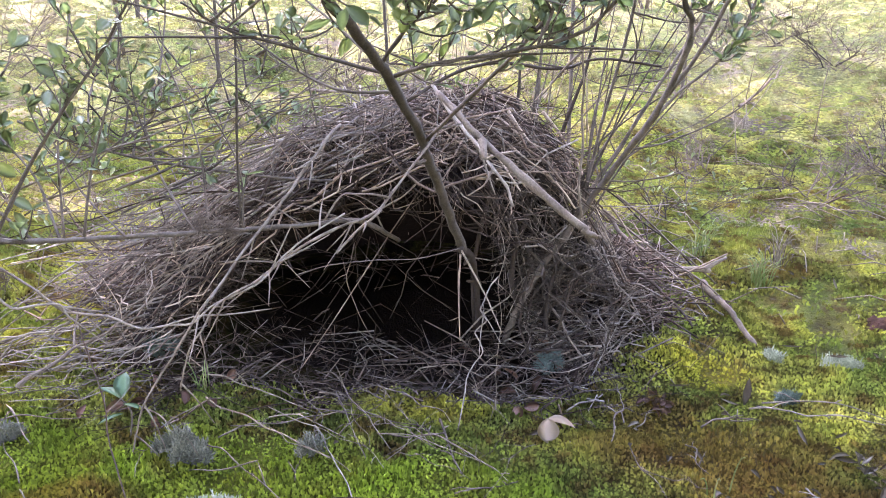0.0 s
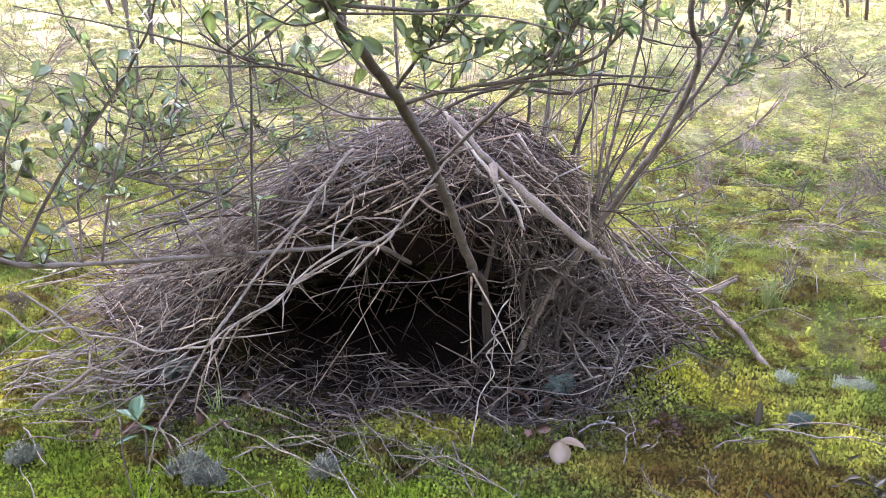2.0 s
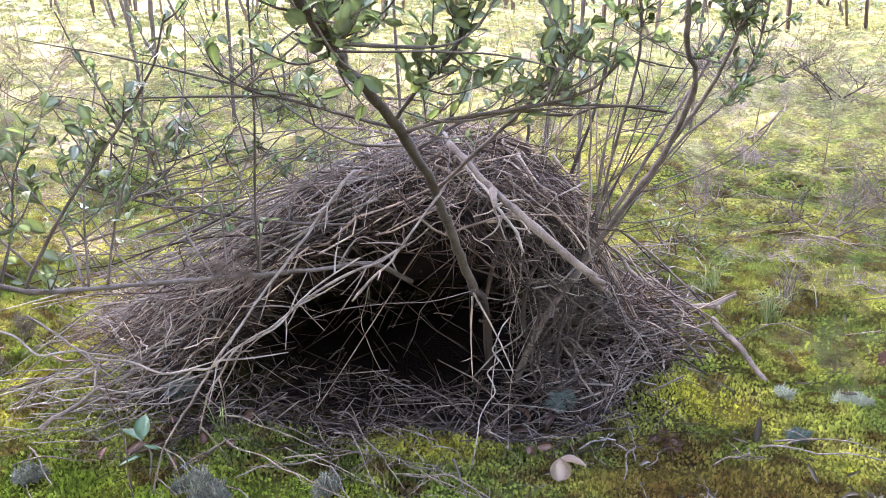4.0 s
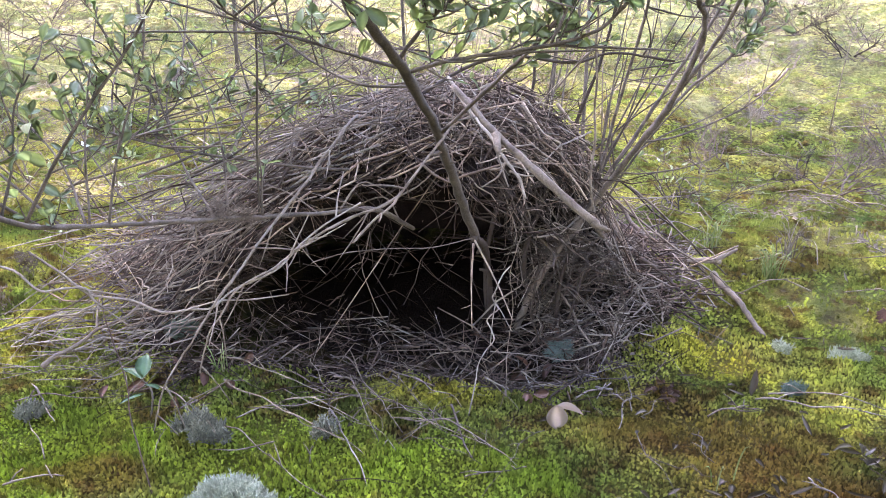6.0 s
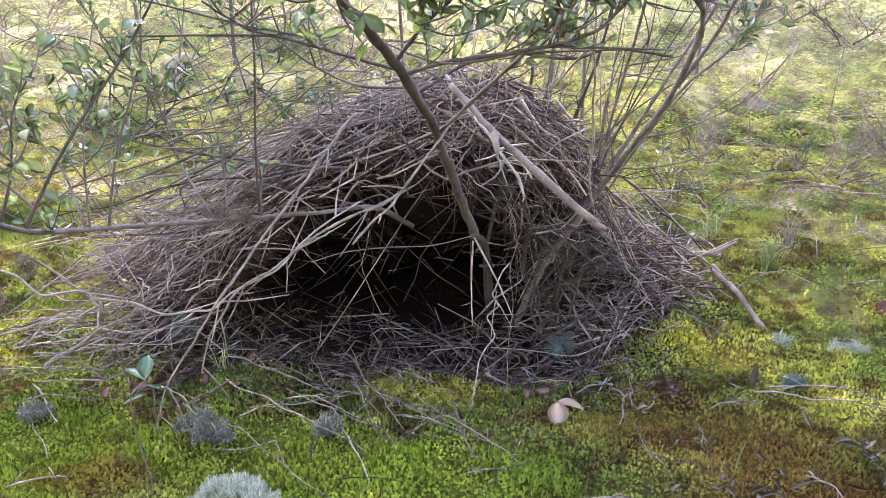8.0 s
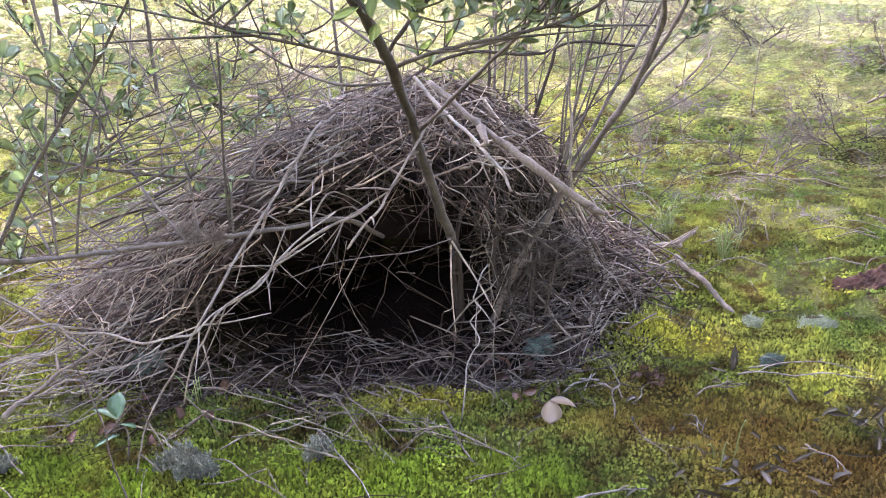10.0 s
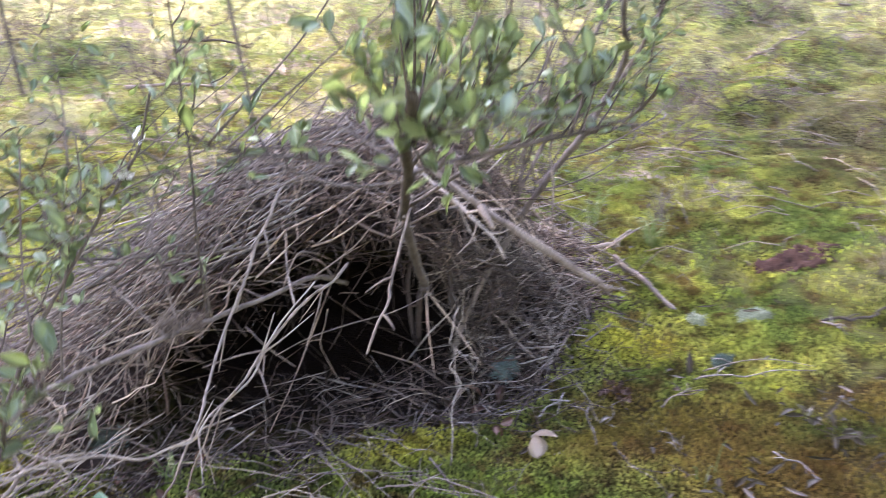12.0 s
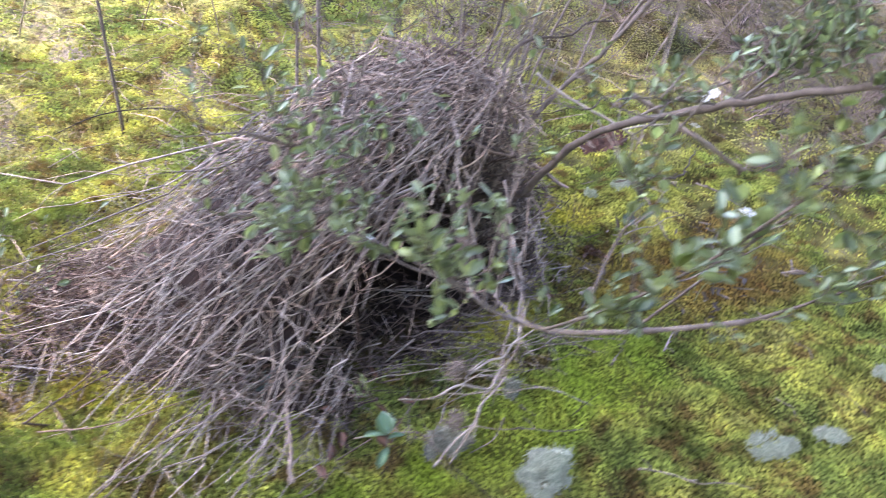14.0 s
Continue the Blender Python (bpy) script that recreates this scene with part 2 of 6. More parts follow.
def leafy(name, *tones, roughness=0.42, through=0.25, spots=(0.30, 0.22, 0.06), spot_from=0.62):
    """Leaf skin with some light through it."""
    m, nt, bsdf = nodes_of(name)
    base = ramp(nt, any_random(nt), *[(i / max(1, len(tones) - 1), c) for i, c in enumerate(tones)])
    col = mix(nt, ramp(nt, object_noise(nt, 90, 4), (spot_from, (0, 0, 0)), (spot_from + 0.14, (0.7, 0.7, 0.7))), base, spots)
    link(nt, col, bsdf.inputs["Base Color"])
    bsdf.inputs["Roughness"].default_value = roughness
    bsdf.inputs["Specular IOR Level"].default_value = 0.4
    t = nt.nodes.new("ShaderNodeBsdfTranslucent")
    link(nt, mix(nt, 0.5, col, (0.35, 0.45, 0.08)), t.inputs[0])
    s = nt.nodes.new("ShaderNodeMixShader")
    s.inputs[0].default_value = through
    link(nt, bsdf.outputs[0], s.inputs[1])
    link(nt, t.outputs[0], s.inputs[2])
    link(nt, s.outputs[0], nt.nodes["Material Output"].inputs[0])
    return m


def patch(nt, cx, cy, rx, ry, wobble):
    """1 inside an oval of the ground, 0 outside, with an uneven rim."""
    co = nt.nodes.new("ShaderNodeSeparateXYZ")
    link(nt, nt.nodes.new("ShaderNodeTexCoord").outputs["Object"], co.inputs[0])
    dx = calc(nt, "DIVIDE", calc(nt, "SUBTRACT", co.outputs[0], cx), rx)
    dy = calc(nt, "DIVIDE", calc(nt, "SUBTRACT", co.outputs[1], cy), ry)
    d = calc(nt, "SQRT", calc(nt, "ADD", calc(nt, "MULTIPLY", dx, dx), calc(nt, "MULTIPLY", dy, dy)))
    d = calc(nt, "ADD", d, calc(nt, "MULTIPLY", calc(nt, "SUBTRACT", wobble, 0.5), 1.6))
    r = nt.nodes.new("ShaderNodeMapRange")
    r.inputs[1].default_value, r.inputs[2].default_value, r.inputs[3].default_value, r.inputs[4].default_value = 0.65, 1.1, 1.0, 0.0
    link(nt, d, r.inputs[0])
    return r.outputs[0]


RUSTY = ((0.50, 1.36, 0.30, 0.12), (0.60, 1.20, 0.22, 0.12), (0.42, 1.50, 0.12, 0.06), (0.95, 1.35, 0.16, 0.08), 
         (0.95, 2.25, 0.12, 0.05), (0.75, 1.12, 0.22, 0.14), (-0.62, 1.15, 0.12, 0.06))
GREEN = ((0.02, 1.18, 0.24, 0.12), (-0.32, 1.22, 0.30, 0.14), (-0.80, 1.22, 0.28, 0.18))
GOLDEN = ((-0.03, 1.47, 0.12, 0.06), (0.55, 1.66, 0.14, 0.08), (-0.85, 1.9, 0.12, 0.14))


def mossy(name, tuft):
    """Moss: green, yellow and rusty patches; the tufts and the ground under them share their patches."""
    m, nt, bsdf = nodes_of(name)
    big, mid, fine = object_noise(nt, 3.2, 3), object_noise(nt, 14, 4), object_noise(nt, 160, 3)
    cushion = object_noise(nt, 8.5, 4, 0.7)
    col = ramp(nt, big, (0.30, (0.135, 0.195, 0.055)), (0.45, (0.24, 0.29, 0.075)), (0.57, (0.37, 0.375, 0.095)), (0.72, (0.46, 0.435, 0.17)))
    col = mix(nt, ramp(nt, mid, (0.50, (0, 0, 0)), (0.62, (0.9, 0.9, 0.9))), col, (0.17, 0.115, 0.045))
    col = mix(nt, 1.0, col, ramp(nt, cushion, (0.33, (0.40, 0.40, 0.40)), (0.48, (0.95, 0.95, 0.95)), (0.64, (1.5, 1.45, 1.3))), "MULTIPLY")
    # far moss mixed paler: the washed-out haze of the distance, put into colour
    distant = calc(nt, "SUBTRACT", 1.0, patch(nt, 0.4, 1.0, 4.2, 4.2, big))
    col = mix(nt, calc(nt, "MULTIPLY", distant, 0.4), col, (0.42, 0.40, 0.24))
    side = patch(nt, 4.9, 2.0, 3.2, 2.6, object_noise(nt, 1.3, 4))
    col = mix(nt, calc(nt, "MULTIPLY", side, 0.8), col, (0.12, 0.095, 0.06))
    for oval in GREEN:
        col = mix(nt, calc(nt, "MULTIPLY", patch(nt, *oval, mid), 0.6), col, (0.27, 0.37, 0.045))
    for oval in GOLDEN:
        col = mix(nt, calc(nt, "MULTIPLY", patch(nt, *oval, mid), 0.5), col, (0.42, 0.39, 0.05))
    for oval in RUSTY:
        col = mix(nt, calc(nt, "MULTIPLY", patch(nt, *oval, mid), 0.6), col, (0.25, 0.14, 0.05))
    if tuft:
        g = nt.nodes.new("ShaderNodeNewGeometry").outputs["Random Per Island"]
        near_tone = ramp(nt, g, (0.0, (0.30, 0.31, 0.28)), (0.55, (1.15, 1.15, 1.1)), (1.0, (1.95, 1.9, 1.65)))
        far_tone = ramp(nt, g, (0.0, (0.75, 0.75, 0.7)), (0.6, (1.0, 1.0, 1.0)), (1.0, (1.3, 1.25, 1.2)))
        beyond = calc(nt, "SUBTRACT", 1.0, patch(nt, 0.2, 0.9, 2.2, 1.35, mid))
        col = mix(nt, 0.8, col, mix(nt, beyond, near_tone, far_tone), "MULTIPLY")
    else:
        # near ground darkened so the gaps between shoots read as shade
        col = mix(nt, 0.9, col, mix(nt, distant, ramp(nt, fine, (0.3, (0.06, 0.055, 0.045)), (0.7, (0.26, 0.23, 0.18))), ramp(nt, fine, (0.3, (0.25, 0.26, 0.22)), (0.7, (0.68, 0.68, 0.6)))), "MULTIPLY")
        litter = calc(nt, "SUBTRACT", object_noise(nt, 2.6, 6, 0.75), calc(nt, "MULTIPLY", patch(nt, 0.2, 1.1, 1.9, 1.4, mid), 0.4))
        col = mix(nt, ramp(nt, litter, (0.50, (0, 0, 0)), (0.60, (0.9, 0.9, 0.9))), col, ramp(nt, fine, (0.3, (0.04, 0.03, 0.02)), (0.7, (0.22, 0.18, 0.14))))
        # bare earth under the heap, coloured near black for the hollow's shade
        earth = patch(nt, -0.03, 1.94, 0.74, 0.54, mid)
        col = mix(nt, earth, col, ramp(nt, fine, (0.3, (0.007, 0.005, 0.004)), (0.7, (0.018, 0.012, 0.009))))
        bump(nt, bsdf, fine, 0.8, 0.012)
    link(nt, col, bsdf.inputs["Base Color"])
    bsdf.inputs["Roughness"].default_value = 0.9
    bsdf.inputs["Specular IOR Level"].default_value = 0.04
    if tuft:
        t = nt.nodes.new("ShaderNodeBsdfTranslucent")
        link(nt, col, t.inputs[0])
        s = nt.nodes.new("ShaderNodeMixShader")
        s.inputs[0].default_value = 0.3
        link(nt, bsdf.outputs[0], s.inputs[1])
        link(nt, t.outputs[0], s.inputs[2])
        link(nt, s.outputs[0], nt.nodes["Material Output"].inputs[0])
    return m


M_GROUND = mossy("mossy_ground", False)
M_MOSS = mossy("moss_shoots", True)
M_STICK = bark("dead_sticks", (0.023, 0.016, 0.012), (0.066, 0.043, 0.033), (0.040, 0.025, 0.019), (0.252, 0.183, 0.134), (0.424, 0.315, 0.235), (0.079, 0.052, 0.036), (0.034, 0.021, 0.014), (0.584, 0.460, 0.347), (0.092, 0.064, 0.047), (0.047, 0.030, 0.022))
M_LITTER = bark("twig_litter", (0.018, 0.012, 0.009), (0.056, 0.036, 0.028), (0.031, 0.019, 0.015), (0.092, 0.063, 0.047), (0.204, 0.150, 0.114), (0.051, 0.033, 0.024), (0.029, 0.018, 0.013), (0.306, 0.238, 0.181), (0.076, 0.049, 0.036), (0.036, 0.023, 0.017))
# near black, standing in for the shade inside the heap
M_CORE = bark("hollow_shade", (0.016, 0.011, 0.009), (0.026, 0.018, 0.014), stain=(0.01, 0.007, 0.006), size=3)
M_LIVE = bark("live_bark", (0.085, 0.07, 0.055), (0.13, 0.108, 0.085), (0.17, 0.14, 0.115), stain=(0.045, 0.038, 0.03))
# dark bark, also the shaded copy of the wood inside the heap
M_DARK = bark("dark_and_shaded_bark", (0.034, 0.026, 0.021), (0.066, 0.050, 0.040), (0.045, 0.034, 0.027))
M_PALE = bark("weathered_wood", (0.150, 0.120, 0.092), (0.215, 0.175, 0.135), stain=(0.06, 0.045, 0.035))
M_WHITE = bark("bleached_twig", (0.21, 0.175, 0.14), (0.30, 0.255, 0.205), stain=(0.08, 0.062, 0.048))
M_GREY = bark("grey_twigs", (0.13, 0.110, 0.088), (0.24, 0.205, 0.168), (0.36, 0.312, 0.258), (0.07, 0.057, 0.045), (0.30, 0.258, 0.212), stain=(0.07, 0.06, 0.05))
M_LEAF = leafy("tea_tree_leaf", (0.12, 0.16, 0.10), (0.16, 0.205, 0.13), (0.20, 0.245, 0.15), (0.25, 0.30, 0.11), (0.15, 0.19, 0.14), roughness=0.5, through=0.35)
M_SEEDLING = leafy("seedling_leaf", (0.13, 0.24, 0.15), (0.16, 0.28, 0.18), spot_from=0.9)
M_DEADLEAF = leafy("dead_leaf", (0.08, 0.058, 0.042), (0.15, 0.115, 0.085), (0.10, 0.074, 0.055), (0.24, 0.20, 0.155), roughness=0.85, through=0.05, spots=(0.09, 0.06, 0.05))
M_PALELEAF = leafy("pale_curled_leaf", (0.50, 0.375, 0.30), (0.58, 0.45, 0.37), roughness=0.55, through=0.1, spots=(0.55, 0.34, 0.24))
M_RUSTLEAF = leafy("rusty_leaf", (0.13, 0.062, 0.040), (0.19, 0.095, 0.06), (0.09, 0.045, 0.032), roughness=0.65, through=0.05, spots=(0.07, 0.035, 0.025))
M_LICHEN = bark("pale_lichen", (0.26, 0.30, 0.21), (0.46, 0.50, 0.37), (0.58, 0.62, 0.46), stain=(0.20, 0.22, 0.16), roughness=0.95)
M_GREYLICHEN = bark("grey_lichen", (0.11, 0.115, 0.085), (0.26, 0.27, 0.20), (0.38, 0.39, 0.29), stain=(0.08, 0.08, 0.065), roughness=0.95)
M_TEALLICHEN = bark("blue_green_lichen", (0.13, 0.185, 0.155), (0.19, 0.25, 0.215), stain=(0.06, 0.085, 0.07), roughness=0.95)
M_GRASS = leafy("grass_blade", (0.12, 0.20, 0.05), (0.20, 0.27, 0.08), (0.36, 0.33, 0.16), roughness=0.5)
M_STRAW = bark("dry_stalk", (0.21, 0.172, 0.12), (0.30, 0.25, 0.18), (0.15, 0.12, 0.09), stain=(0.09, 0.07, 0.05))
M_RED = bark("red_earth", (0.045, 0.024, 0.017), (0.075, 0.039, 0.026), stain=(0.025, 0.015, 0.011), size=2)
M_BUSH = bark("dead_brush", (0.13, 0.095, 0.072), (0.25, 0.195, 0.155), (0.08, 0.058, 0.045), stain=(0.09, 0.07, 0.06))
M_FARLEAF = leafy("far_foliage", (0.10, 0.13, 0.075), (0.15, 0.18, 0.11), (0.20, 0.22, 0.15))
M_PETAL = leafy("white_petal", (0.80, 0.80, 0.77), (0.85, 0.84, 0.80), spot_from=0.95)


# ---- ground: one sheet to the horizon ----
def graded(lo, hi, step, end):
    mid = np.arange(lo, hi + step / 2, step)
    out, s, g = [], step, hi
    while g < end:
        s *= 1.22
        g += s
        out.append(g)
    back, s, g = [], step, lo
    while g > -end:
        s *= 1.22
        g -= s
        back.append(g)
    return np.array([*back[::-1], *mid, *out])


def build_ground():
    xs, ys = graded(-2.2, 3.2, 0.028, 300), graded(0.3, 5.6, 0.028, 300)
    X, Y = np.meshgrid(xs, ys)
    Z = terrain(X, Y) - 0.004
    nx, ny = len(xs), len(ys)
    idx = np.arange(nx * ny).reshape(ny, nx)
    f = np.stack([idx[:-1, :-1], idx[:-1, 1:], idx[1:, 1:], idx[1:, :-1]], -1).reshape(-1, 4)
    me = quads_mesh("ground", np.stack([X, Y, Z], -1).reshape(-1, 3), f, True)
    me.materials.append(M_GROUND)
    tagged(new("ground", me), "uneven mossy woodland floor, bare earth coloured dark for shade in the hollow", "ground", kind="structure")


def moss_field(name, x0, x1, y0, y1, step, tall, leaves, seed, label, keep):
    """Small star-shaped shoots, close together."""
    rng = np.random.default_rng(seed)
    gx, gy = np.meshgrid(np.arange(x0, x1, step), np.arange(y0, y1, step))
    gx, gy = gx.ravel() + rng.uniform(-0.5, 0.5, gx.size) * step, gy.ravel() + rng.uniform(-0.5, 0.5, gy.size) * step
    ok = rng.random(gx.size) < keep(gx, gy)
    gx, gy = gx[ok], gy[ok]
    n = len(gx)
    lump = smooth_noise(gx, gy, 0.05 + step * 3, 11)
    h = tall * (0.45 + 1.0 * lump) * rng.uniform(0.65, 1.35, n)
    gz = terrain(gx, gy) - 0.2 * tall
    turn = rng.uniform(0, 2 * math.pi, n)
    lean = rng.normal(0, 0.2, (n, 2)) * tall
    reach = step * rng.uniform(0.55, 0.95, n)
    crown = np.stack([gx + lean[:, 0], gy + lean[:, 1], gz + h], -1)
    m = 2 * leaves
    verts = np.zeros((n, 1 + m, 3))
    verts[:, 0] = crown
    for k in range(m):
        a = turn + k * 2 * math.pi / m
        tip = k % 2 == 0
        r = reach * (rng.uniform(0.6, 1.15, n) if tip else 0.19)
        fall = (rng.uniform(-0.1, 0.55, n) if tip else rng.uniform(0.5, 0.9, n)) * h
        verts[:, 1 + k] = crown + np.stack([np.cos(a) * r, np.sin(a) * r, -fall], -1)
    local = np.array([(0, 1 + k, 1 + (k + 1) % m) for k in range(m)])
    tris = (local[None] + (np.arange(n) * (1 + m))[:, None, None]).reshape(-1, 3)
    me = quads_mesh(name, verts.reshape(-1, 3), tris)
    me.materials.append(M_MOSS)
    tagged(new(name, me), label, "moss", kind="stuff")


def near_keep(x, y):
    behind = litter_front(x, y)
    bare = np.clip(0.9 - behind / 0.05, 0, 1)
    bare = np.where((x < -0.86) | (x > 0.66) | (heap_share(x, y) > 1.16) & (y > 1.75), 1.0, bare)
    worn = np.clip((x - 0.65) / 0.25, 0, 1)
    thin = np.clip((smooth_noise(x, y, 0.16, 21) * 0.7 + smooth_noise(x, y, 0.05, 22) * 0.3 - 0.14 - 0.22 * worn) * 7, 0.6 - 0.5 * worn, 1)
    return bare * thin * np.clip(smooth_noise(x, y, 0.12, 3) * 3.5 + 0.1, 0.5, 1)


def far_keep(x, y):
    thin = np.clip((smooth_noise(x, y, 0.55, 23) * 0.6 + smooth_noise(x, y, 0.15, 24) * 0.4 - 0.30) * 6, 0.30, 1)
    return thin * np.where((x > -1.4) & (x < 1.7) & (y < 2.55) & (y > 0.5), 0, 1) * np.clip((heap_share(x, y) - 0.95) / 0.1, 0, 1)


build_ground()


# ---- the heap of sticks ----
def stick_line(rng, p, d, length, bend):
    side = Vector((rng.gauss(0, 1), rng.gauss(0, 1), rng.gauss(0, 0.6))).normalized()
    out = []
    for i in range(5):
        t = i / 4 - 0.5
        out.append(p + d * (length * t) + side * (bend * length * (t * t * 4 - 0.5)) + Vector((rng.gauss(0, 1), rng.gauss(0, 1), rng.gauss(0, 1))) * (0.006 + 0.022 * length))
    return [np.array(q) for q in out]


def stick_mesh(rng, bag, line, r):
    """A crooked stick with a few broken stubs."""
    n = len(line)
    radii = [r * (1.1 - 0.55 * i / (n - 1)) * rng.uniform(0.85, 1.2) for i in range(n)]
    bag.add(*tube(line, radii, 5))
    for _ in range(rng.choice((0, 1, 2, 3, 4, 5))):
        i = rng.randrange(1, n - 1)
        d = line[i + 1] - line[i]
        d = d / (np.linalg.norm(d) + 1e-9)
        o = np.array([rng.gauss(0, 1) for _ in range(3)])
        o -= d * (o @ d)
        o /= np.linalg.norm(o) + 1e-9
        e = rng.uniform(0.015, 0.06) if rng.random() < 0.6 else rng.uniform(0.06, 0.16)
        q = line[i]
        bag.add(*tube([q, q + (o * 0.8 + d * 0.6) * e * 0.5, q + (o + d * 0.5) * e], [radii[i] * 0.6, radii[i] * 0.5, radii[i] * 0.35], 4))


def draped(rng, x, y, heading, length, lift, bend):
    """A stiff stick laid on the heap's back, through a spot and along a heading in plan."""
    t = np.linspace(-0.5, 0.5, 7)
    side = bend * length * (t * t * 4 - 0.4)
    px = x + np.cos(heading) * length * t - np.sin(heading) * side
    py = y + np.sin(heading) * length * t + np.cos(heading) * side
    z = roof_z(px, py)
    flat = np.polyval(np.polyfit(t, z, 1), t)
    z = 0.5 * z + 0.5 * flat + lift + rng.gauss(0, 0.05) * length * t * 2
    line = np.stack([px, py, z], -1)
    line[1:-1] += np.array([[rng.gauss(0, 1) for _ in range(3)] for _ in range(5)]) * (0.003 + 0.016 * length)
    return line


def clear_of_den(line):
    """Whether a stick keeps out of the hollow, the ground and the open front."""
    x, y, z = line[:, 0], line[:, 1], line[:, 2]
    if ((x > 0.12) & (y < 1.80) & (z < 0.36)).any():
        return False
    if in_den(x, y, z).any() or ((y < 1.53) & (x > -0.64)).any() or (y < 1.42).any():
        return False
    return all(c > ground_z(a, b) + 0.004 for a, b, c in line)


def heap_stick(rng, outer):
    """A stick on the heap: along the slope on the long flank, jumbled elsewhere."""
    for _ in range(80):
        a = rng.uniform(0, 2 * math.pi)
        r = float(heap_reach(np.array(a))) * rng.uniform(0.0, 1.0) ** 0.55
        x, y = HEAP.x + math.cos(a) * r, HEAP.y + math.sin(a) * r
        if (y > 2.1 and rng.random() < 0.6) or (x < -0.58 and rng.random() < 0.5):
            continue
        long = rng.random() < 0.40
        if x < -0.22 and rng.random() < 0.6:
            heading = math.atan2(y - 1.84, x - 0.15) + rng.gauss(0, 0.45)
        else:
            heading = rng.gauss(0, 0.6) if rng.random() < 0.35 else rng.uniform(-1.6, 1.6)
            long = long and x < 0.15
        length = rng.uniform(0.26, 0.60) if long else rng.uniform(0.10, 0.27)
        lift = rng.uniform(-0.01, 0.045) if outer else rng.uniform(-0.07, -0.01)
        line = draped(rng, x, y, heading, length, lift, rng.gauss(0, 0.17))
        if clear_of_den(line):
            return line
    return None


def straight_stick(rng, p, q, bend):
    """A slightly bent stick from one spot to another."""
    p, q = Vector(p), Vector(q)
    d = q - p
    return np.array(stick_line(rng, (p + q) / 2, d.normalized(), d.length, bend))


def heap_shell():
    """An added near-black shell that shades the hollow, closed but for the mouth."""
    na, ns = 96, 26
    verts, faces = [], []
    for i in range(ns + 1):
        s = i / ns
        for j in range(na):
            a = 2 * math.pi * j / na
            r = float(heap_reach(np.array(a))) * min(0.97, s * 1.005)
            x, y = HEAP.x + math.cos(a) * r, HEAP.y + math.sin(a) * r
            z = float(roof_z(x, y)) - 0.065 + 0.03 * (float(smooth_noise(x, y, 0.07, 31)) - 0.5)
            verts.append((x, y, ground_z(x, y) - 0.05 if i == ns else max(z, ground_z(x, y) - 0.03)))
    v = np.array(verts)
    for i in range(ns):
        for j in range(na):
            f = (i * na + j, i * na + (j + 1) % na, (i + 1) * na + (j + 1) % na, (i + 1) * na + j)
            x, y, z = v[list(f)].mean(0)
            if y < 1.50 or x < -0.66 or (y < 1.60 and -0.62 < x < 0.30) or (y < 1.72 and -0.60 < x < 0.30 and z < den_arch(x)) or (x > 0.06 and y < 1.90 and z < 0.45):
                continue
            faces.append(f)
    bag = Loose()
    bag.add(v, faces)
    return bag


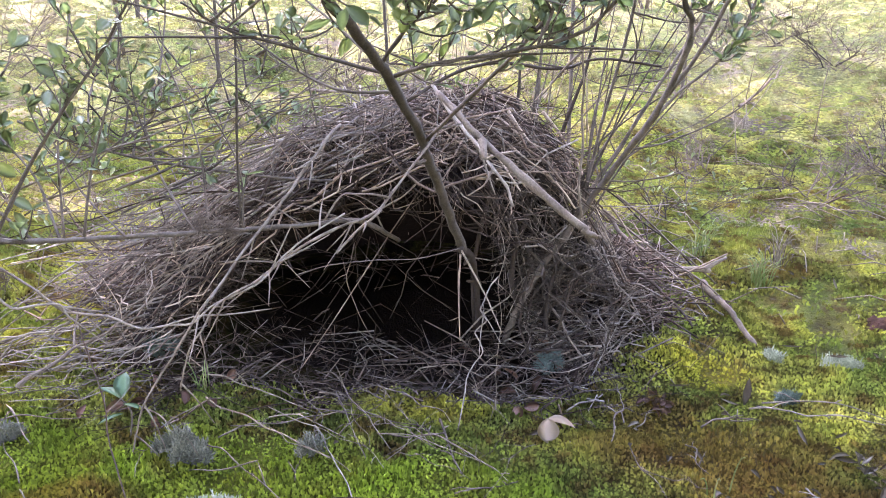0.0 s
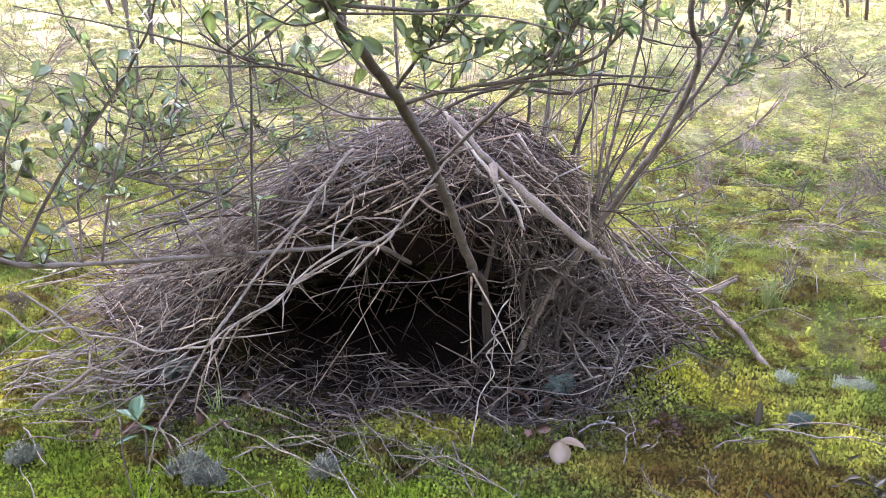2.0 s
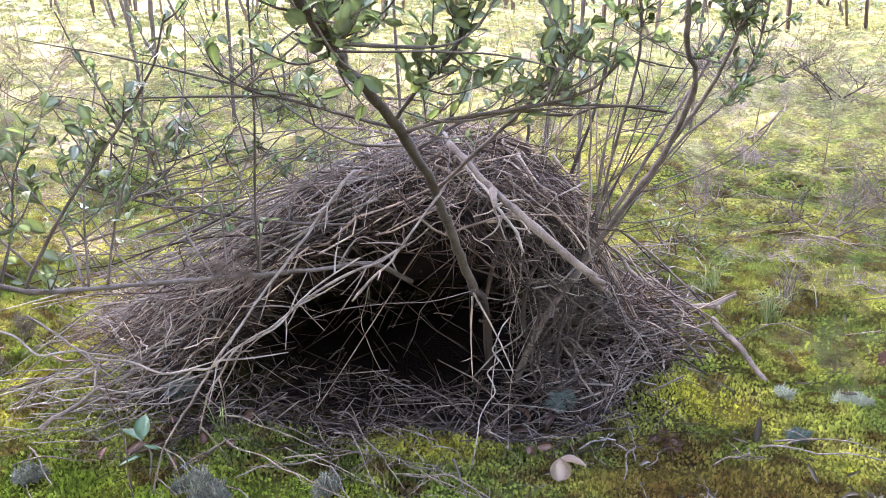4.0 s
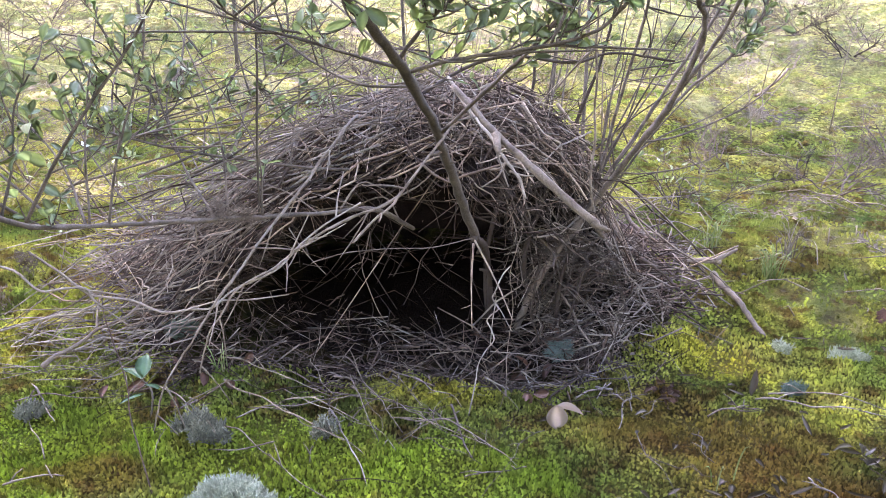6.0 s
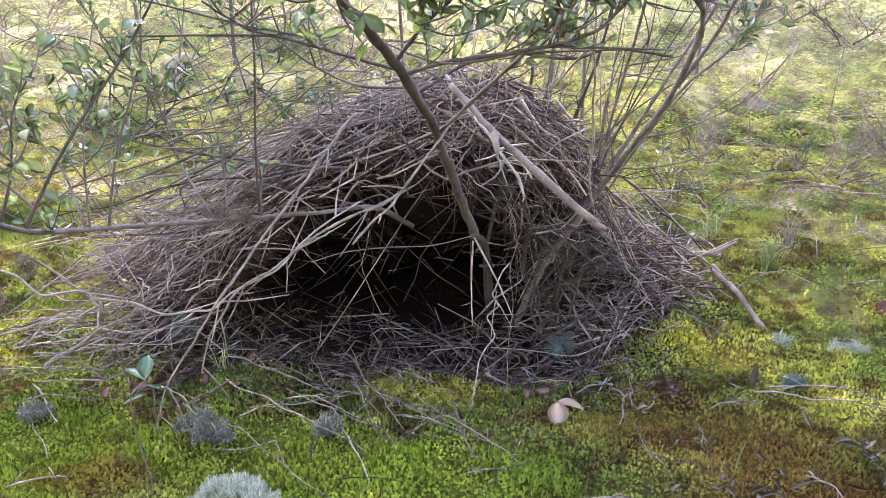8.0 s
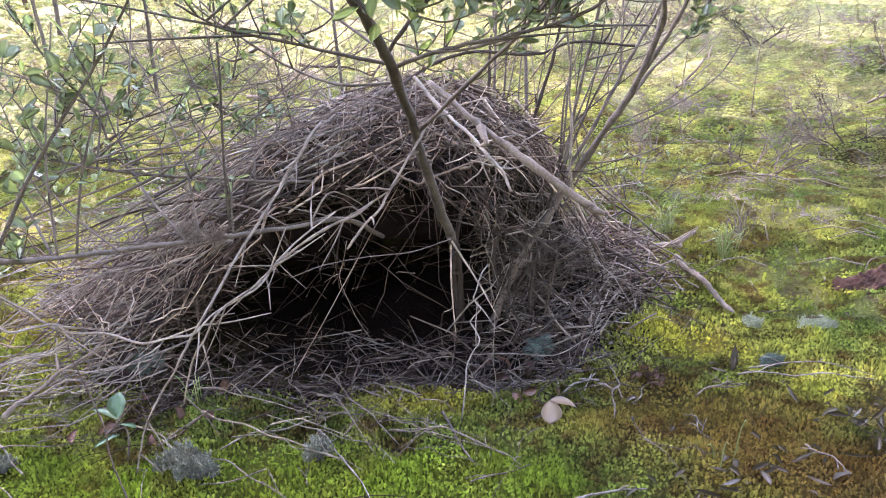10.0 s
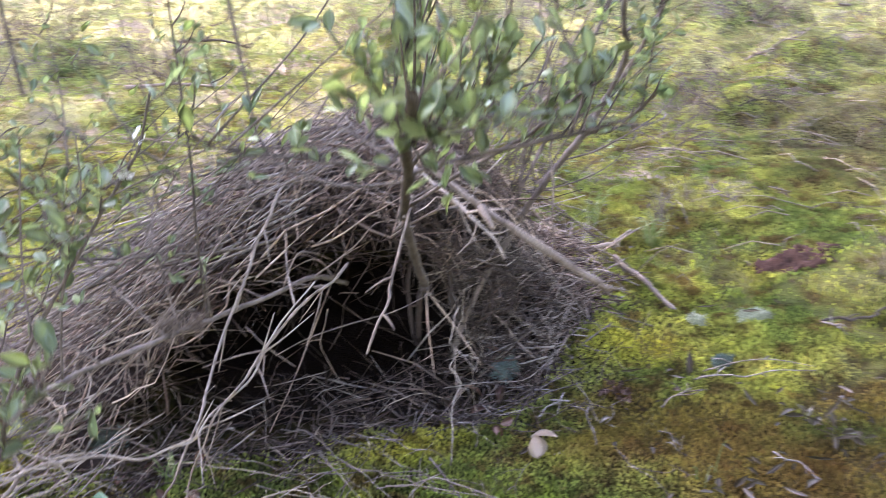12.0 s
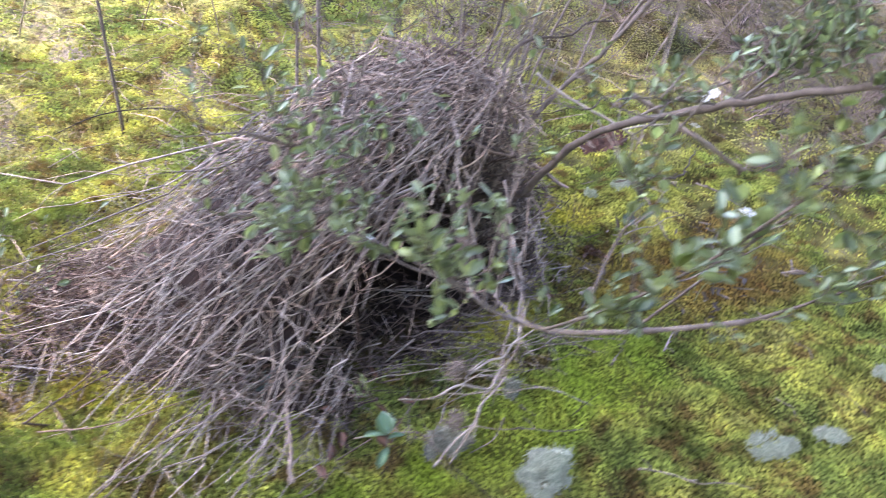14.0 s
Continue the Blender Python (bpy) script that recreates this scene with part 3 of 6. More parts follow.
def build_heap():
    rng = random.Random(5)
    heap = thing("stick_heap", HEAP, "domed heap of dead grey brown sticks over a dark hollow", "stick heap")
    at_base(part("matted_layer", heap_shell(), M_CORE, heap, "near black shell added to block light and darken the hollow"), HEAP)
    # sticks that can be picked apart
    made = 0
    while made < 300:
        line = heap_stick(rng, True)
        if line is None or line[3][1] > 2.0:
            continue
        bag = Loose()
        stick_mesh(rng, bag, line, rng.choice((0.0009, 0.0011, 0.0013, 0.0015, 0.0018, 0.0022, 0.0032)))
        at_base(part("stick", bag, M_STICK, heap), HEAP)
        made += 1
    bag = Loose()
    for k in range(700):
        line = heap_stick(rng, k % 3 == 0)
        if line is not None:
            stick_mesh(rng, bag, line, rng.choice((0.0008, 0.0010, 0.0012, 0.0015, 0.0020)))
    tagged(at_base(part("stick_layer", bag, M_STICK, heap), HEAP), "tangled inner sticks of the heap", kind="stuff")
    # sticks arching along and under the mouth's rim, coloured darker inward for shade
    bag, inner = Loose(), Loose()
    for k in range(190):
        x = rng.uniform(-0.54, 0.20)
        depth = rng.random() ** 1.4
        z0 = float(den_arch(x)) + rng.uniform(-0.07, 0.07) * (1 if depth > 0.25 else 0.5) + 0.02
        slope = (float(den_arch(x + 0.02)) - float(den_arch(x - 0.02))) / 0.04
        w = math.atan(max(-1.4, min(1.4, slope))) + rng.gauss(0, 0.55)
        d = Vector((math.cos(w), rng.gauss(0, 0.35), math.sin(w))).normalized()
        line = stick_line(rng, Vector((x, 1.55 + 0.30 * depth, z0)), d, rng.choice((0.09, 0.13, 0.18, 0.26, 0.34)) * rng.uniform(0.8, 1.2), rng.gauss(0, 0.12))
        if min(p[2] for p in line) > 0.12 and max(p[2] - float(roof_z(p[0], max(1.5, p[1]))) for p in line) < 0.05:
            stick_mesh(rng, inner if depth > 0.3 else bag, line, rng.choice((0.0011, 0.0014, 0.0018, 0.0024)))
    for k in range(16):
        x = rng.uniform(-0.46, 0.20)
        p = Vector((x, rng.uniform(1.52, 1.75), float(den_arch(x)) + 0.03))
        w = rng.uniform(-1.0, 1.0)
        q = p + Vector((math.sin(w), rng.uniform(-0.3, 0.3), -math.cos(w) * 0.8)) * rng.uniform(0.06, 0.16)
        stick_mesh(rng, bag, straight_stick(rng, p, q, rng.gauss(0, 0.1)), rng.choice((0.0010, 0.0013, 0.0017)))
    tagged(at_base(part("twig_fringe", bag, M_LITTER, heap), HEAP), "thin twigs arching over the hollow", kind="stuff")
    tagged(at_base(part("inner_fringe", inner, M_DARK, heap), HEAP), "twigs under the roof of the hollow, coloured dark for shade", kind="stuff")
    # twigs and thin stems crossing under the steep side, most darkened for shade
    bag, paler = Loose(), Loose()
    for k in range(240):
        x, y = rng.uniform(0.13, 0.37), rng.uniform(1.66, 1.98)
        top = float(roof_z(x, y))
        z = rng.uniform(0.06, max(0.1, top - 0.02))
        w = rng.gauss(1.3, 0.7) if rng.random() < 0.5 else rng.uniform(-1.6, 1.6)
        d = Vector((math.cos(w), rng.gauss(0, 0.4), math.sin(w))).normalized()
        line = np.array(stick_line(rng, Vector((x, y, z)), d, rng.choice((0.08, 0.12, 0.18, 0.26)) * rng.uniform(0.8, 1.2), rng.gauss(0, 0.12)))
        if all(c > ground_z(a, b) for a, b, c in line) and (line[:, 2] < roof_z(line[:, 0], line[:, 1]) + 0.05).all():
            stick_mesh(rng, paler if k % 3 == 0 else bag, line, rng.choice((0.0009, 0.0012, 0.0015, 0.0022)))
    tagged(at_base(part("side_tangle", bag, M_DARK, heap), HEAP), "twigs crossing under the steep side, shade put in as dark colour", kind="stuff")
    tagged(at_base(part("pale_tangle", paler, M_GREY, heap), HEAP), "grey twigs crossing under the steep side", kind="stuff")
    # a few sticks that slant through the hollow, given dark colour for its shade
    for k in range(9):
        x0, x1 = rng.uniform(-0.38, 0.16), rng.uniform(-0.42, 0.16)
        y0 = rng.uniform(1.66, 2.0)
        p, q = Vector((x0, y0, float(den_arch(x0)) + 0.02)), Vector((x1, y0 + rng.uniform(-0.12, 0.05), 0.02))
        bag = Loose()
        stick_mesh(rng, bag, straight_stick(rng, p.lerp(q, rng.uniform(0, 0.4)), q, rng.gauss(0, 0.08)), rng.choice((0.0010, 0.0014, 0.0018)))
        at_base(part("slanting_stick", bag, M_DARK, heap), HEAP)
    # long thin sticks that fan down the long flank and past it
    bag = Loose()
    for k in range(95):
        p = Vector((rng.uniform(-0.50, 0.02), rng.uniform(1.60, 2.12), 0))
        p.z = float(roof_z(p.x, p.y)) + rng.uniform(-0.02, 0.05)
        x1, y1 = rng.uniform(-1.12, -0.58), p.y + rng.gauss(-0.10, 0.20)
        q = Vector((x1, y1, ground_z(x1, y1) + rng.choice((0.02, 0.06, 0.12, 0.2, 0.3)) * rng.uniform(0.5, 1.2)))
        line = straight_stick(rng, p, p.lerp(q, rng.uniform(0.55, 1.0)), rng.gauss(0, 0.09))
        if y1 < 1.36 or in_den(line[:, 0], line[:, 1], line[:, 2]).any() or ((line[:, 1] < 1.52) & (line[:, 0] > -0.5)).any():
            continue
        stick_mesh(rng, bag, line, rng.choice((0.0011, 0.0014, 0.0017, 0.0021, 0.0028)))
    tagged(at_base(part("leaning_stick_tangle", bag, M_GREY, heap), HEAP), "long thin sticks fanned down the heap's flank", kind="stuff")
    # sticks that lean before the long flank, down to the ground
    bag = Loose()
    for k in range(46):
        p = Vector((rng.uniform(-0.78, -0.50), rng.uniform(1.47, 1.66), 0))
        p.z = float(roof_z(p.x, p.y)) + rng.uniform(-0.08, 0.03)
        x1, y1 = p.x - rng.uniform(0.04, 0.42), p.y - rng.uniform(-0.02, 0.16)
        q = Vector((x1, y1, ground_z(x1, y1) + rng.uniform(0.01, 0.10)))
        stick_mesh(rng, bag, straight_stick(rng, p, q, rng.gauss(0, 0.12)), rng.choice((0.0010, 0.0013, 0.0016, 0.0020)))
    tagged(at_base(part("flank_tangle", bag, M_GREY, heap), HEAP), "crooked twigs leaning at the mouth's side", kind="stuff")
    # thin crooked twigs standing out of the flank and the roof
    bag = Loose()
    for k in range(250):
        a = rng.choice((rng.uniform(2.2, 4.3), rng.uniform(2.2, 4.0), rng.uniform(0, 6.28)))
        s = rng.uniform(0.1, 1.0)
        r = float(heap_reach(np.array(a))) * s
        p = Vector((HEAP.x + math.cos(a) * r, HEAP.y + math.sin(a) * r, 0))
        p.z = float(roof_z(p.x, p.y)) + 0.03
        if p.y < 1.47 or (p.y < 1.58 and -0.52 < p.x < 0.28):
            continue
        d = Vector((math.cos(a) + rng.gauss(0, 0.6), math.sin(a) + rng.gauss(0, 0.5), rng.uniform(-0.6, 0.6))).normalized()
        line = np.array(stick_line(rng, p, d, rng.uniform(0.10, 0.32), rng.gauss(0, 0.12)))
        if not in_den(line[:, 0], line[:, 1], line[:, 2]).any():
            stick_mesh(rng, bag, line, rng.uniform(0.0010, 0.0021))
    tagged(at_base(part("twig_cover", bag, M_GREY, heap), HEAP), "fine crooked twigs on the heap", kind="stuff")


def build_litter():
    """Fine twigs that lie before and beside the den."""
    rng = random.Random(8)
    bag, grey = Loose(), Loose()
    done = 0
    while done < 5200:
        x, y = rng.uniform(-1.05, 0.85), rng.uniform(1.36, 2.35)
        behind = float(litter_front(x, y))
        s = float(heap_share(x, y))
        if behind < 0 and not (behind > -0.12 and rng.random() < 0.05):
            continue
        if (s > 1.2 and y > 1.75 and not (x > 0.25 and y < 2.15)) or (s < 0.5 and y > 1.9):
            continue
        if -0.56 < x < 0.20 and 1.57 < y and rng.random() < (0.96 if y > 1.76 else 0.72):
            continue
        z = ground_z(x, y) + rng.uniform(0.002, 0.03) * max(0.1, min(1, behind * 10))
        w = rng.uniform(0, math.pi)
        d = Vector((math.cos(w), math.sin(w) * 0.8, rng.gauss(0, 0.40))).normalized()
        length = rng.choice((0.03, 0.05, 0.08, 0.11, 0.15, 0.22)) * rng.uniform(0.8, 1.2)
        p = Vector((x, y, z))
        line = stick_line(rng, p, d, length, rng.gauss(0, 0.2))[::2]
        r = rng.choice((0.0005, 0.0007, 0.0009, 0.0011, 0.0014, 0.0021))
        (grey if done % (3 if x > 0.1 else 7) == 0 else bag).add(*tube(line, [r, r * 0.95, r * 0.7], 4))
        done += 1
    me = bag.mesh("twig_litter")
    me.materials.append(M_LITTER)
    tagged(new("twig_litter", me), "grey brown twig litter strewn round the hollow", "litter", kind="stuff")
    me = grey.mesh("pale_litter")
    me.materials.append(M_GREY)
    tagged(new("pale_litter", me), "pale grey twigs strewn among the darker litter", "litter", kind="stuff")


# ---- leaves ----
def leaf_mesh(name, length, width, material, cup=0.18, droop=0.15, blunt=0.62, cuts=5):
    """A leaf with a midrib fold, a curl and thickness at its rim."""
    bm = bmesh.new()
    rows = []
    for i in range(cuts + 1):
        t = i / cuts
        w = width * 0.5 * math.sin(math.pi * t ** blunt * 0.97 + 0.02) ** (0.6 if blunt > 1 else 0.85) if t < 1 else 0.0006
        y, z = length * t, -droop * length * t * t
        rows.append([bm.verts.new((sx * w, y, z + cup * abs(sx) * w)) for sx in (-1, 0, 1)])
    for a, b in zip(rows, rows[1:]):
        for k in range(2):
            bm.faces.new((a[k], a[k + 1], b[k + 1], b[k]))
    bmesh.ops.solidify(bm, geom=bm.faces[:], thickness=0.0005)
    me = bpy.data.meshes.new(name)
    bm.to_mesh(me)
    bm.free()
    me.shade_smooth()
    me.materials.append(material)
    return me


LEAVES = [leaf_mesh("leaf", l, w, M_LEAF, cup, droop, blunt) for l, w, cup, droop, blunt in
          ((0.024, 0.0135, 0.2, 0.10, 1.3), (0.021, 0.012, 0.3, 0.2, 1.25), (0.028, 0.0145, 0.12, 0.05, 1.35), (0.015, 0.009, 0.25, 0.1, 1.2))]


def set_leaf(me, place, ahead, rng, parent, base, name="leaf"):
    """A leaf at a place, pointing ahead."""
    d = Vector(ahead).normalized()
    q = d.to_track_quat("Y", "Z") @ Euler((0, rng.uniform(-0.9, 0.9), 0)).to_quaternion()
    ob = new(name, me)
    ob.parent = parent
    ob.matrix_parent_inverse = Matrix.Translation(-Vector(base))
    ob.matrix_basis = Matrix.LocRotScale(Vector(place), q, Vector((1, 1, 1)) * rng.uniform(0.75, 1.25))
    return ob


def leaf_spray(rng, start, ahead, length, leaves, parent, base):
    """A thin shoot with leaves along it and a tuft at its tip."""
    d = Vector(ahead).normalized()
    up = (d + Vector((0, 0, 0.5))).normalized()
    pts = [Vector(start), Vector(start) + d * length * 0.5, Vector(start) + d * length * 0.5 + up * length * 0.5]
    line = spline([tuple(p) for p in pts], 4)
    bag = Loose()
    bag.add(*tube(line, np.linspace(0.0015, 0.0007, len(line)), 5))
    twig = at_base(part("leafy_twig", bag, M_LIVE, parent), base)
    n = len(line) - 1
    for k in range(leaves):
        p = Vector(line[min(n, int(n * (0.15 + 0.85 * k / max(1, leaves - 2)) + 0.5))])
        out = Vector((rng.gauss(0, 1), rng.gauss(0, 1), rng.gauss(0.25, 0.8))).normalized()
        ob = set_leaf(rng.choice(LEAVES), p, up * 0.7 + out, rng, twig, base)
        ob.matrix_parent_inverse = Matrix()


def shoots_along(rng, line, start, end, number, length, leaves, parent, base, lift=0.4):
    for _ in range(number):
        i = int(rng.uniform(start, end) * (len(line) - 1))
        d = Vector(line[min(i + 1, len(line) - 1)] - line[max(i - 1, 0)]).normalized()
        o = Vector((rng.gauss(0, 1), rng.gauss(0, 0.8), rng.gauss(lift, 0.7))).normalized()
        leaf_spray(rng, line[i], d * 0.7 + o, length * rng.uniform(0.8, 1.6), leaves, parent, base)


def build_shrub():
    """The living tea tree that grows out of the heap and overhangs it."""
    rng = random.Random(21)
    base = Vector((0.05, 1.70, ground_z(0.05, 1.70)))
    shrub = thing("tea_tree_shrub", base, "living tea tree shrub with bare grey stems and small oval leaves", "shrub")

    def limb(name, points, r0, r1, material, label=""):
        bag = Loose()
        line = branch(bag, points, r0, r1, 8, 6, rng=rng)
        # short bare stubs
        for _ in range(max(1, len(line) // 9)):
            i = rng.randrange(2, len(line) - 2)
            o = np.array([rng.gauss(0, 1), rng.gauss(0, 0.6), rng.gauss(0.2, 0.8)])
            o /= np.linalg.norm(o)
            e = rng.uniform(0.01, 0.05)
            bag.add(*tube([line[i], line[i] + o * e * 0.6, line[i] + o * e + (0, 0, 0.1 * e)], [r1 * 0.5, r1 * 0.4, r1 * 0.25], 5))
        at_base(part(name, bag, material, shrub, label), base)
        return line

    # the main stem's foot takes dark bark to paint the hollow's shade
    limb("stem", [(0.075, 1.86, -0.02), (0.07, 1.80, 0.12), (0.055, 1.66, 0.26), (0.032, 1.5, 0.343)], 0.0105, 0.0125, M_DARK, "lower end of the main stem, coloured dark for the shade there")
    main = limb("stem", [(0.036, 1.52, 0.333), (0.008, 1.45, 0.438), (-0.017, 1.38, 0.53), (-0.034, 1.28, 0.616),
                         (-0.059, 1.09, 0.728), (-0.08, 0.98, 0.79), (-0.098, 0.88, 0.84), (-0.104, 0.8, 0.875), (-0.12, 0.72, 0.93)], 0.0145, 0.0078, M_LIVE, "knobbly grey brown main stem")
    b2 = limb("branch", [(-0.059, 1.09, 0.730), (-0.006, 1.06, 0.751), (0.078, 1.03, 0.769), (0.142, 1.0, 0.787), (0.179, 0.97, 0.807), (0.208, 0.95, 0.844)], 0.0048, 0.003, M_LIVE)
    b3 = limb("branch", [(-0.059, 1.09, 0.733), (-0.126, 1.1, 0.749), (-0.198, 1.1, 0.769), (-0.271, 1.1, 0.788), (-0.326, 1.1, 0.821)], 0.0042, 0.0022, M_LIVE)
    b3b = limb("branch", [(-0.05, 1.13, 0.705), (-0.13, 1.16, 0.70), (-0.20, 1.2, 0.72), (-0.27, 1.22, 0.765), (-0.33, 1.24, 0.82)], 0.0035, 0.0018, M_LIVE)
    b4 = limb("branch", [(-0.022, 1.3, 0.60), (0.044, 1.2, 0.684), (0.095, 1.1, 0.753), (0.132, 1.05, 0.804), (0.158, 1.0, 0.847)], 0.005, 0.003, M_LIVE)
    b4b = limb("branch", [(-0.068, 1.05, 0.75), (-0.03, 1.02, 0.80), (0.01, 1.0, 0.84), (0.03, 0.97, 0.89)], 0.004, 0.0022, M_LIVE)
    b6 = limb("branch", [(-0.098, 0.88, 0.84), (-0.10, 0.90, 0.89), (-0.07, 0.93, 0.94), (-0.02, 0.96, 0.99)], 0.004, 0.002, M_LIVE)
    b5 = limb("branch", [(-0.072, 1.55, 0.614), (0.011, 1.6, 0.658), (0.096, 1.6, 0.68), (0.211, 1.58, 0.673), (0.283, 1.58, 0.692), (0.399, 1.58, 0.679)], 0.0055, 0.0035, M_DARK)
    l1 = limb("stem", [(0.135, 1.78, -0.02), (0.15, 1.75, 0.071), (0.207, 1.73, 0.207), (0.291, 1.72, 0.35), (0.355, 1.66, 0.484), (0.405, 1.58, 0.609), (0.428, 1.5, 0.747), (0.395, 1.45, 0.815), (0.39, 1.42, 0.93), (0.42, 1.40, 1.06)], 0.0125, 0.0065, M_LIVE)
    l1b = limb("branch", [(0.407, 1.58, 0.614), (0.46, 1.55, 0.712), (0.485, 1.5, 0.804), (0.499, 1.48, 0.868), (0.53, 1.46, 0.98)], 0.0065, 0.0045, M_LIVE)
    l1c = limb("branch", [(0.371, 1.64, 0.518), (0.455, 1.66, 0.617), (0.53, 1.68, 0.675), (0.59, 1.7, 0.77), (0.62, 1.72, 0.92)], 0.0055, 0.003, M_LIVE)
    l2 = limb("branch", [(0.285, 1.74, 0.33), (0.298, 1.75, 0.385), (0.324, 1.72, 0.564), (0.346, 1.68, 0.706), (0.354, 1.65, 0.803), (0.34, 1.62, 0.92), (0.33, 1.6, 1.05)], 0.006, 0.004, M_LIVE)
    l3 = limb("branch", [(0.245, 1.74, 0.26), (0.323, 1.8, 0.384), (0.393, 1.82, 0.495), (0.473, 1.85, 0.627), (0.534, 1.85, 0.735), (0.58, 1.86, 0.84), (0.62, 1.87, 0.97)], 0.0075, 0.0045, M_LIVE)
    # inner stems, likewise darkened where the heap shades them
    l5 = limb("stem", [(0.18, 1.8, -0.02), (0.172, 1.8, 0.063), (0.148, 1.8, 0.178), (0.183, 1.82, 0.309), (0.243, 1.85, 0.461), (0.3, 1.85, 0.65), (0.33, 1.85, 0.8)], 0.0115, 0.004, M_DARK, "stem inside the heap, its shade put in as dark colour")
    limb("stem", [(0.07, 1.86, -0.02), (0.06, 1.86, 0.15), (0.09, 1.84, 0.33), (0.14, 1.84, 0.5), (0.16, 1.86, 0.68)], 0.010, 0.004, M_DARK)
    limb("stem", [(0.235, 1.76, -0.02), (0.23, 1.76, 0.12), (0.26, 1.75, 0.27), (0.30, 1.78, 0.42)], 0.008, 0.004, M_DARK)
    limb("twig", [(0.032, 1.5, 0.343), (0.082, 1.46, 0.261), (0.113, 1.42, 0.204)], 0.0036, 0.0014, M_LITTER)
    limb("twig", [(0.032, 1.5, 0.331), (0.03, 1.49, 0.253), (0.034, 1.48, 0.155)], 0.0036, 0.0016, M_STICK)
    for pts in ([(0.30, 1.75, 0.40), (0.36, 1.80, 0.52), (0.40, 1.84, 0.66), (0.42, 1.86, 0.80)], [(0.26, 1.78, 0.33), (0.22, 1.84, 0.48), (0.23, 1.88, 0.62), (0.26, 1.9, 0.76)],
                [(0.33, 1.70, 0.44), (0.43, 1.74, 0.50), (0.54, 1.80, 0.53), (0.66, 1.86, 0.60)], [(0.36, 1.66, 0.5), (0.44, 1.62, 0.53), (0.56, 1.6, 0.6), (0.62, 1.6, 0.68)],
                [(0.32, 1.72, 0.42), (0.40, 1.72, 0.42), (0.52, 1.75, 0.44), (0.62, 1.80, 0.50)]):
        limb("twig", pts, 0.0036, 0.0014, M_LIVE)
    # thin stems fanning up behind the leaning limb
    for k in range(12):
        p = Vector((rng.uniform(0.16, 0.32), rng.uniform(1.74, 1.92), rng.uniform(0.30, 0.42)))
        q = p + Vector((rng.uniform(0.02, 0.34), rng.uniform(-0.05, 0.12), rng.uniform(0.28, 0.52)))
        m = p.lerp(q, 0.5) + Vector((rng.gauss(0, 0.015), 0, rng.uniform(-0.02, 0.03)))
        limb("twig", [tuple(p), tuple(m), tuple(q)], rng.uniform(0.0030, 0.0050), 0.0016, M_LIVE)
    for k in range(34):
        line = (main, b2, b3, b3b, b4, b5, l1, l1b, l2, l3, main, b3)[k % 12]
        i = int(len(line) * rng.uniform(0.35, 0.95))
        p = Vector(line[i])
        q = p + Vector((rng.uniform(-0.28, 0.28), rng.uniform(-0.06, 0.16), rng.uniform(-0.03, 0.20)))
        m = p.lerp(q, 0.5) + Vector((rng.gauss(0, 0.02), rng.gauss(0, 0.02), rng.uniform(-0.03, 0.01)))
        limb("twig", [tuple(p), tuple(m), tuple(q)], rng.uniform(0.0020, 0.0034), 0.0011, M_LIVE)
    # leafy shoots on the upper branches
    for line, a, b, n, size, lv in ((main, 0.80, 1.0, 20, 0.07, 8), (b6, 0.1, 1.0, 20, 0.07, 9), (b2, 0.1, 0.95, 13, 0.05, 6), (b3, 0.3, 1.0, 7, 0.045, 5), (b3b, 0.5, 1.0, 4, 0.045, 4), (b4, 0.4, 1.0, 15, 0.055, 7), (b4b, 0.3, 1.0, 20, 0.07, 8),
                                    (l1, 0.74, 1.0, 17, 0.07, 8), (l1b, 0.55, 1.0, 14, 0.06, 8), (l1c, 0.5, 1.0, 16, 0.07, 8), (l2, 0.62, 1.0, 16, 0.06, 8), (l3, 0.62, 1.0, 17, 0.07, 8)):
        shoots_along(rng, line, a, b, n, size, lv, shrub, base)


